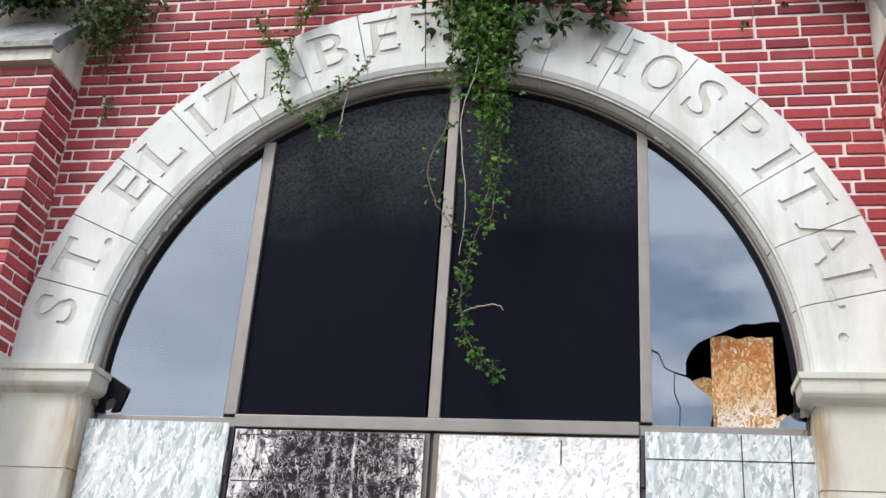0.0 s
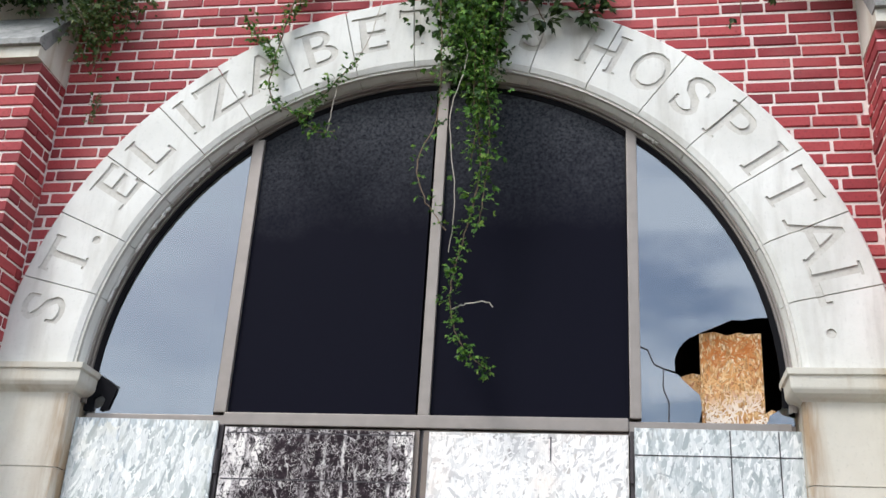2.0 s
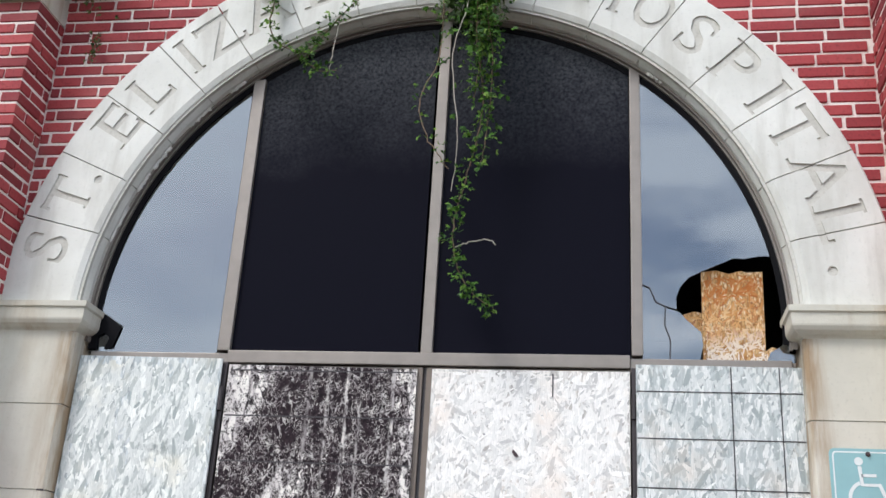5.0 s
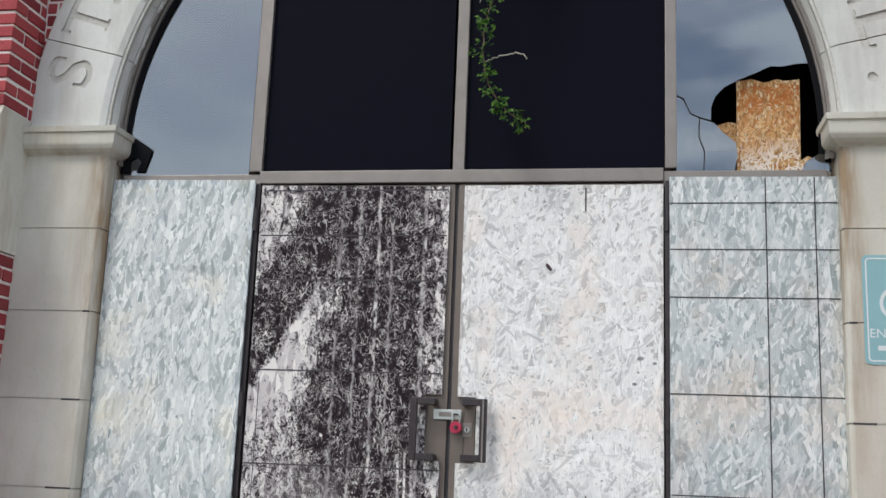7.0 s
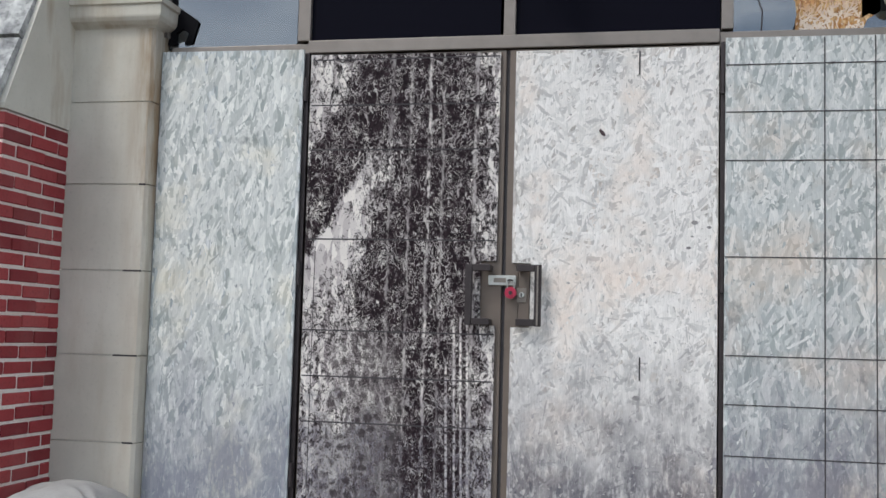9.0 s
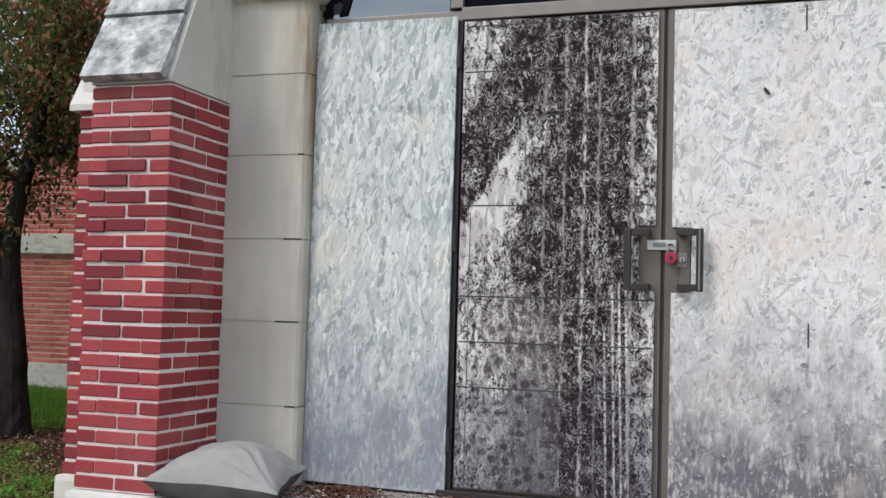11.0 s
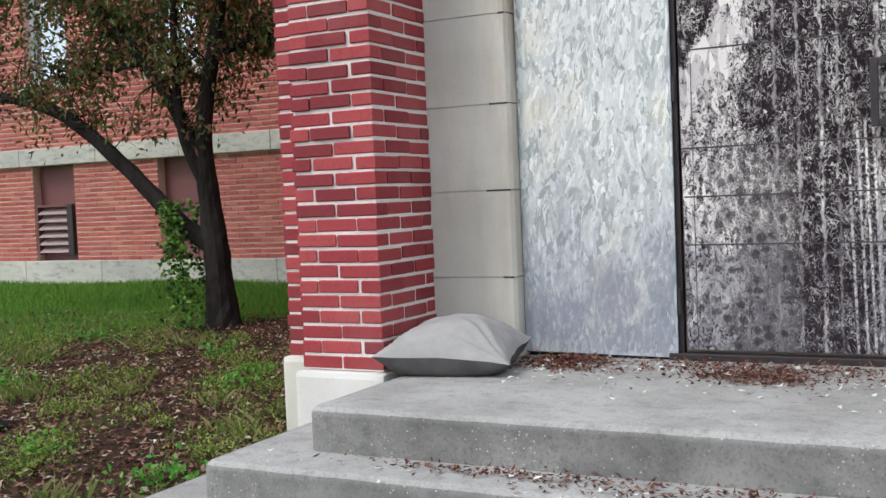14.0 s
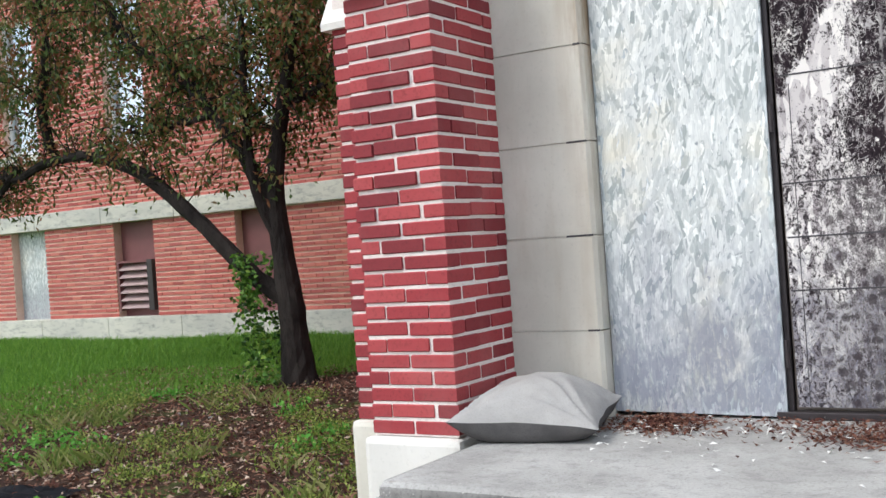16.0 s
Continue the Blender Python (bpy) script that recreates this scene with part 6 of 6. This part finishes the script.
# ---- pillow ----
def build_pillow():
    n = 44
    c, yaw = Vector((-1.82, -0.47, 0.0)), radians(13)
    L, Wd = 0.59, 0.54
    th = empty("pillow", "limp grey cotton pillow, underside coloured darker for shade, lying against the pier", "pillow")
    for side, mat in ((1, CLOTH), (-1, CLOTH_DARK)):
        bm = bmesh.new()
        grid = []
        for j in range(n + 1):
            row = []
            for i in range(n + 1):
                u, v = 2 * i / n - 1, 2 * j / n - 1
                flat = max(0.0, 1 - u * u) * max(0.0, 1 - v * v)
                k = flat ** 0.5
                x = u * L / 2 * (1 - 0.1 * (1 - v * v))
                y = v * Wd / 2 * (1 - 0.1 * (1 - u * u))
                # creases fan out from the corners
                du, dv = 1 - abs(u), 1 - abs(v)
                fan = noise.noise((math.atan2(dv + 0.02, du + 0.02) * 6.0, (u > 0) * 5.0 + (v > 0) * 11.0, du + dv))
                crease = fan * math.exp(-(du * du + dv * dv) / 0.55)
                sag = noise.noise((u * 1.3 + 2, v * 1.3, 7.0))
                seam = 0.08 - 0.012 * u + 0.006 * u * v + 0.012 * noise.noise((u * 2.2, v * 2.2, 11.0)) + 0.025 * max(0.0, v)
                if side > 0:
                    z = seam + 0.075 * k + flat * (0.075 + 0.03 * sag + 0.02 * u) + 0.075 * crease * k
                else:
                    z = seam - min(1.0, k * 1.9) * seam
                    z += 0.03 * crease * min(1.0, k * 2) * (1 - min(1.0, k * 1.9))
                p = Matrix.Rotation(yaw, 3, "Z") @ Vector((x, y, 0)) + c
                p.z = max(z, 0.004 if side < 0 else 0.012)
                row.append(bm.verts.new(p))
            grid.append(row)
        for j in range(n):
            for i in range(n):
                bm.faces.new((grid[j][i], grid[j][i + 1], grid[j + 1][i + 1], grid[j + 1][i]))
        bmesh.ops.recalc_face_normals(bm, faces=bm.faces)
        part("cover_top" if side > 0 else "cover_underside", bm, mat, th, "" if side > 0 else "underside with shade put into its darker colour", smooth=True)


build_pillow()


# ---- leaf litter and chips on the steps ----
def litter(name, label, spots, count, material, seed, size=(0.014, 0.036), category="litter"):
    r = random.Random(seed)
    verts, faces = [], []
    for _ in range(count):
        x, y, sx, sy, z = spots[r.randrange(len(spots))]
        px, py = r.gauss(x, sx), r.gauss(y, sy)
        if z > -0.02 and not (-1.65 < px < 1.65 and -1.37 < py < -0.06):
            continue
        p = Vector((px, py, z + 0.004 + abs(r.gauss(0, 0.008))))
        add_leaf(verts, faces, p, Vector((r.uniform(-1, 1), r.uniform(-1, 1), r.uniform(-0.1, 0.25))), Vector((r.gauss(0, 0.4), r.gauss(0, 0.4), 1)), r.uniform(*size), r.uniform(size[0] * 0.35, size[1] * 0.45), r.uniform(-0.3, 0.3))
    o = mesh_of(name, verts, faces, material)
    return tagged(o, label, category, kind="stuff")


litter("fallen_leaves", "dry red-brown leaves drifted along the door foot", [(-1.42, -0.18, 0.1, 0.09, 0), (-1.35, -0.3, 0.12, 0.1, 0), (-0.75, -0.2, 0.2, 0.1, 0), (-0.45, -0.35, 0.25, 0.14, 0), (0.1, -0.18, 0.3, 0.07, 0), (-0.55, -0.42, 0.12, 0.08, 0), (-1.42, -0.2, 0.07, 0.07, 0)], 3600, RED_LITTER, 31)
litter("fallen_leaves", "dry leaves scattered along the step", [(-1.2, -1.46, 0.25, 0.03, -0.165), (-0.6, -1.5, 0.3, 0.06, -0.165), (-0.1, -1.48, 0.3, 0.05, -0.165)], 700, RED_LITTER, 32)
litter("paint_chips", "white paint chips strewn over the landing", [(-0.7, -0.5, 0.6, 0.3, 0), (-1.35, -0.35, 0.15, 0.12, 0), (0.2, -0.4, 0.6, 0.2, 0)], 260, CHIP, 33, (0.012, 0.045), "debris")
litter("paint_chips", "white paint chips on the lower step", [(-1.0, -1.55, 0.6, 0.07, -0.165)], 40, CHIP, 34, (0.012, 0.04), "debris")


# ---- grass, weeds, litter on the soil ----
def lawn_edge(x):
    return min(1.2 * x + 10.2, 3.8) + 0.2 * math.sin(x * 1.7) + 0.1 * math.sin(x * 4.3)


def build_grass():
    r = random.Random(41)
    verts, faces = [], []
    n = 0
    while n < 120000:
        x = r.uniform(-15, -2.75)
        y = r.uniform(-1.5, 5.93)
        if y < lawn_edge(x) + r.gauss(0, 0.15):
            continue
        n += 1
        z = ground_z(x, y) + 0.0
        h = r.uniform(0.04, 0.1)
        a = r.uniform(0, 6.283)
        lean = Vector((r.gauss(0, 0.035), r.gauss(0, 0.035), h))
        s = Vector((math.cos(a), math.sin(a), 0)) * 0.006
        p = Vector((x, y, z - 0.01))
        k = len(verts)
        verts += [p - s, p + s, p + lean]
        faces.append((k, k + 1, k + 2))
    tagged(mesh_of("lawn_grass", verts, faces, GRASS), "short bright green lawn grass", "grass", kind="stuff")
    verts, faces = [], []
    # tufts stand in drifts: a slow wave over the plan decides how many grow
    def thick(x, y):
        return noise.noise((x * 0.8, y * 0.9, 5.0)) + 0.6 * noise.noise((x * 2.1, y * 2.3, 8.0))
    for _ in range(1150):
        x, y = r.uniform(-9.5, -2.3), r.uniform(-2.4, 2.6)
        if (x > -2.8 and y > -2.0) or y > lawn_edge(x) + 0.2 or thick(x, y) < r.uniform(0.08, 0.6) or math.hypot(x + 5.05, y + 0.58) < 0.42:
            continue
        tall = r.uniform(0.06, 0.17)
        for _ in range(r.randrange(18, 45)):
            px, py = x + r.gauss(0, 0.075), y + r.gauss(0, 0.075)
            if px > -2.75 and py > -2.0:
                continue
            a = r.uniform(0, 6.283)
            side = Vector((math.cos(a), math.sin(a), 0)) * 0.0035
            p = Vector((px, py, ground_z(px, py) - 0.01))
            bend = Vector((r.gauss(0, 0.3), r.gauss(0, 0.3), 1.0)) * tall * r.uniform(0.5, 1.1)
            k = len(verts)
            verts += [p - side, p + side, p + bend * 0.55 + side * 0.7, p + bend + Vector((bend.x, bend.y, -0.15 * tall)) * 0.6]
            faces += [(k, k + 1, k + 2), (k, k + 2, k + 3)]
    tagged(mesh_of("grass_tufts", verts, faces, DRY_GRASS), "straw-green grass tufts in bare soil", "grass", kind="stuff")
    for name, label, material, count, leaf, wide in (("weeds", "low yellow-green weeds in the bare soil", WEED, 150, (0.014, 0.036), 0.45), ("broad_weeds", "bright green broad-leaved weeds in the soil", BROAD_WEED, 26, (0.03, 0.06), 0.6)):
        verts, faces = [], []
        for _ in range(count):
            x, y = r.uniform(-8.5, -2.5), r.uniform(-2.4, 2.4)
            if (x > -2.85 and y > -2.1) or y > lawn_edge(x) or math.hypot(x + 5.05, y + 0.58) < 0.45:
                continue
            size = r.uniform(0.06, 0.17)
            for _ in range(int(size * (2600 if wide < 0.5 else 800))):
                p = Vector((x + r.gauss(0, size * 0.75), y + r.gauss(0, size * 0.75), ground_z(x, y) + abs(r.gauss(0, size * 0.45))))
                if p.x > -2.76 and p.y > -2.0:
                    continue
                add_leaf(verts, faces, p, rand_dir(r, 0.3), rand_dir(r, 0.9), r.uniform(*leaf), r.uniform(*leaf) * wide)
        tagged(mesh_of(name, verts, faces, material), label, "weeds", kind="stuff")
    verts, faces = [], []
    for _ in range(30000):
        x, y = r.uniform(-9, -2.4), r.uniform(-2.6, 3.6)
        if x > -2.75 and y > -2.1:
            continue
        p = Vector((x, y, ground_z(x, y) + abs(r.gauss(0.015, 0.012))))
        add_leaf(verts, faces, p, Vector((r.uniform(-1, 1), r.uniform(-1, 1), r.uniform(-0.1, 0.3))), Vector((r.gauss(0, 0.4), r.gauss(0, 0.4), 1)), r.uniform(0.02, 0.06), r.uniform(0.012, 0.03), r.uniform(-0.3, 0.3))
    tagged(mesh_of("leaf_litter", verts, faces, LITTER), "brown dead leaves over the soil", "litter", kind="stuff")


build_grass()


def build_pebbles():
    r = random.Random(51)
    bm = bmesh.new()
    for _ in range(130):
        x, y = r.uniform(-7, -2.5), r.uniform(-2.4, 2.0)
        if x > -2.78 and y > -2.1:
            continue
        s = r.uniform(0.006, 0.019)
        bmesh.ops.create_icosphere(bm, subdivisions=1, radius=s, matrix=Matrix.LocRotScale((x, y, ground_z(x, y) + s * 0.3), Euler((r.random(), r.random(), r.random() * 6)), (1.2, 0.9, 0.6)))
    tagged(obj("pebbles", bm, CONCRETE, smooth=True), "pale pebbles and rubble bits on the soil", "pebbles", kind="stuff")
    bm = bmesh.new()
    n = 14
    grid = [[bm.verts.new((-5.35 + 0.62 * i / n + 0.08 * noise.noise((i * 0.4, j * 0.5, 3)), -0.78 + 0.4 * j / n + 0.05 * i / n, ground_z(-5.0, -0.6) + 0.035 + 0.07 * abs(noise.noise((i * 0.35, j * 0.4, 9))) * math.sin(math.pi * i / n))) for i in range(n + 1)] for j in range(n + 1)]
    for j in range(n):
        for i in range(n):
            bm.faces.new((grid[j][i], grid[j][i + 1], grid[j + 1][i + 1], grid[j + 1][i]))
    tagged(obj("plastic_sheet", bm, BLACKBAG, smooth=True), "crumpled black plastic lying among weeds", "sheet")


build_pebbles()

# ---- pieces of the wall, last ----
build_wall_bricks()
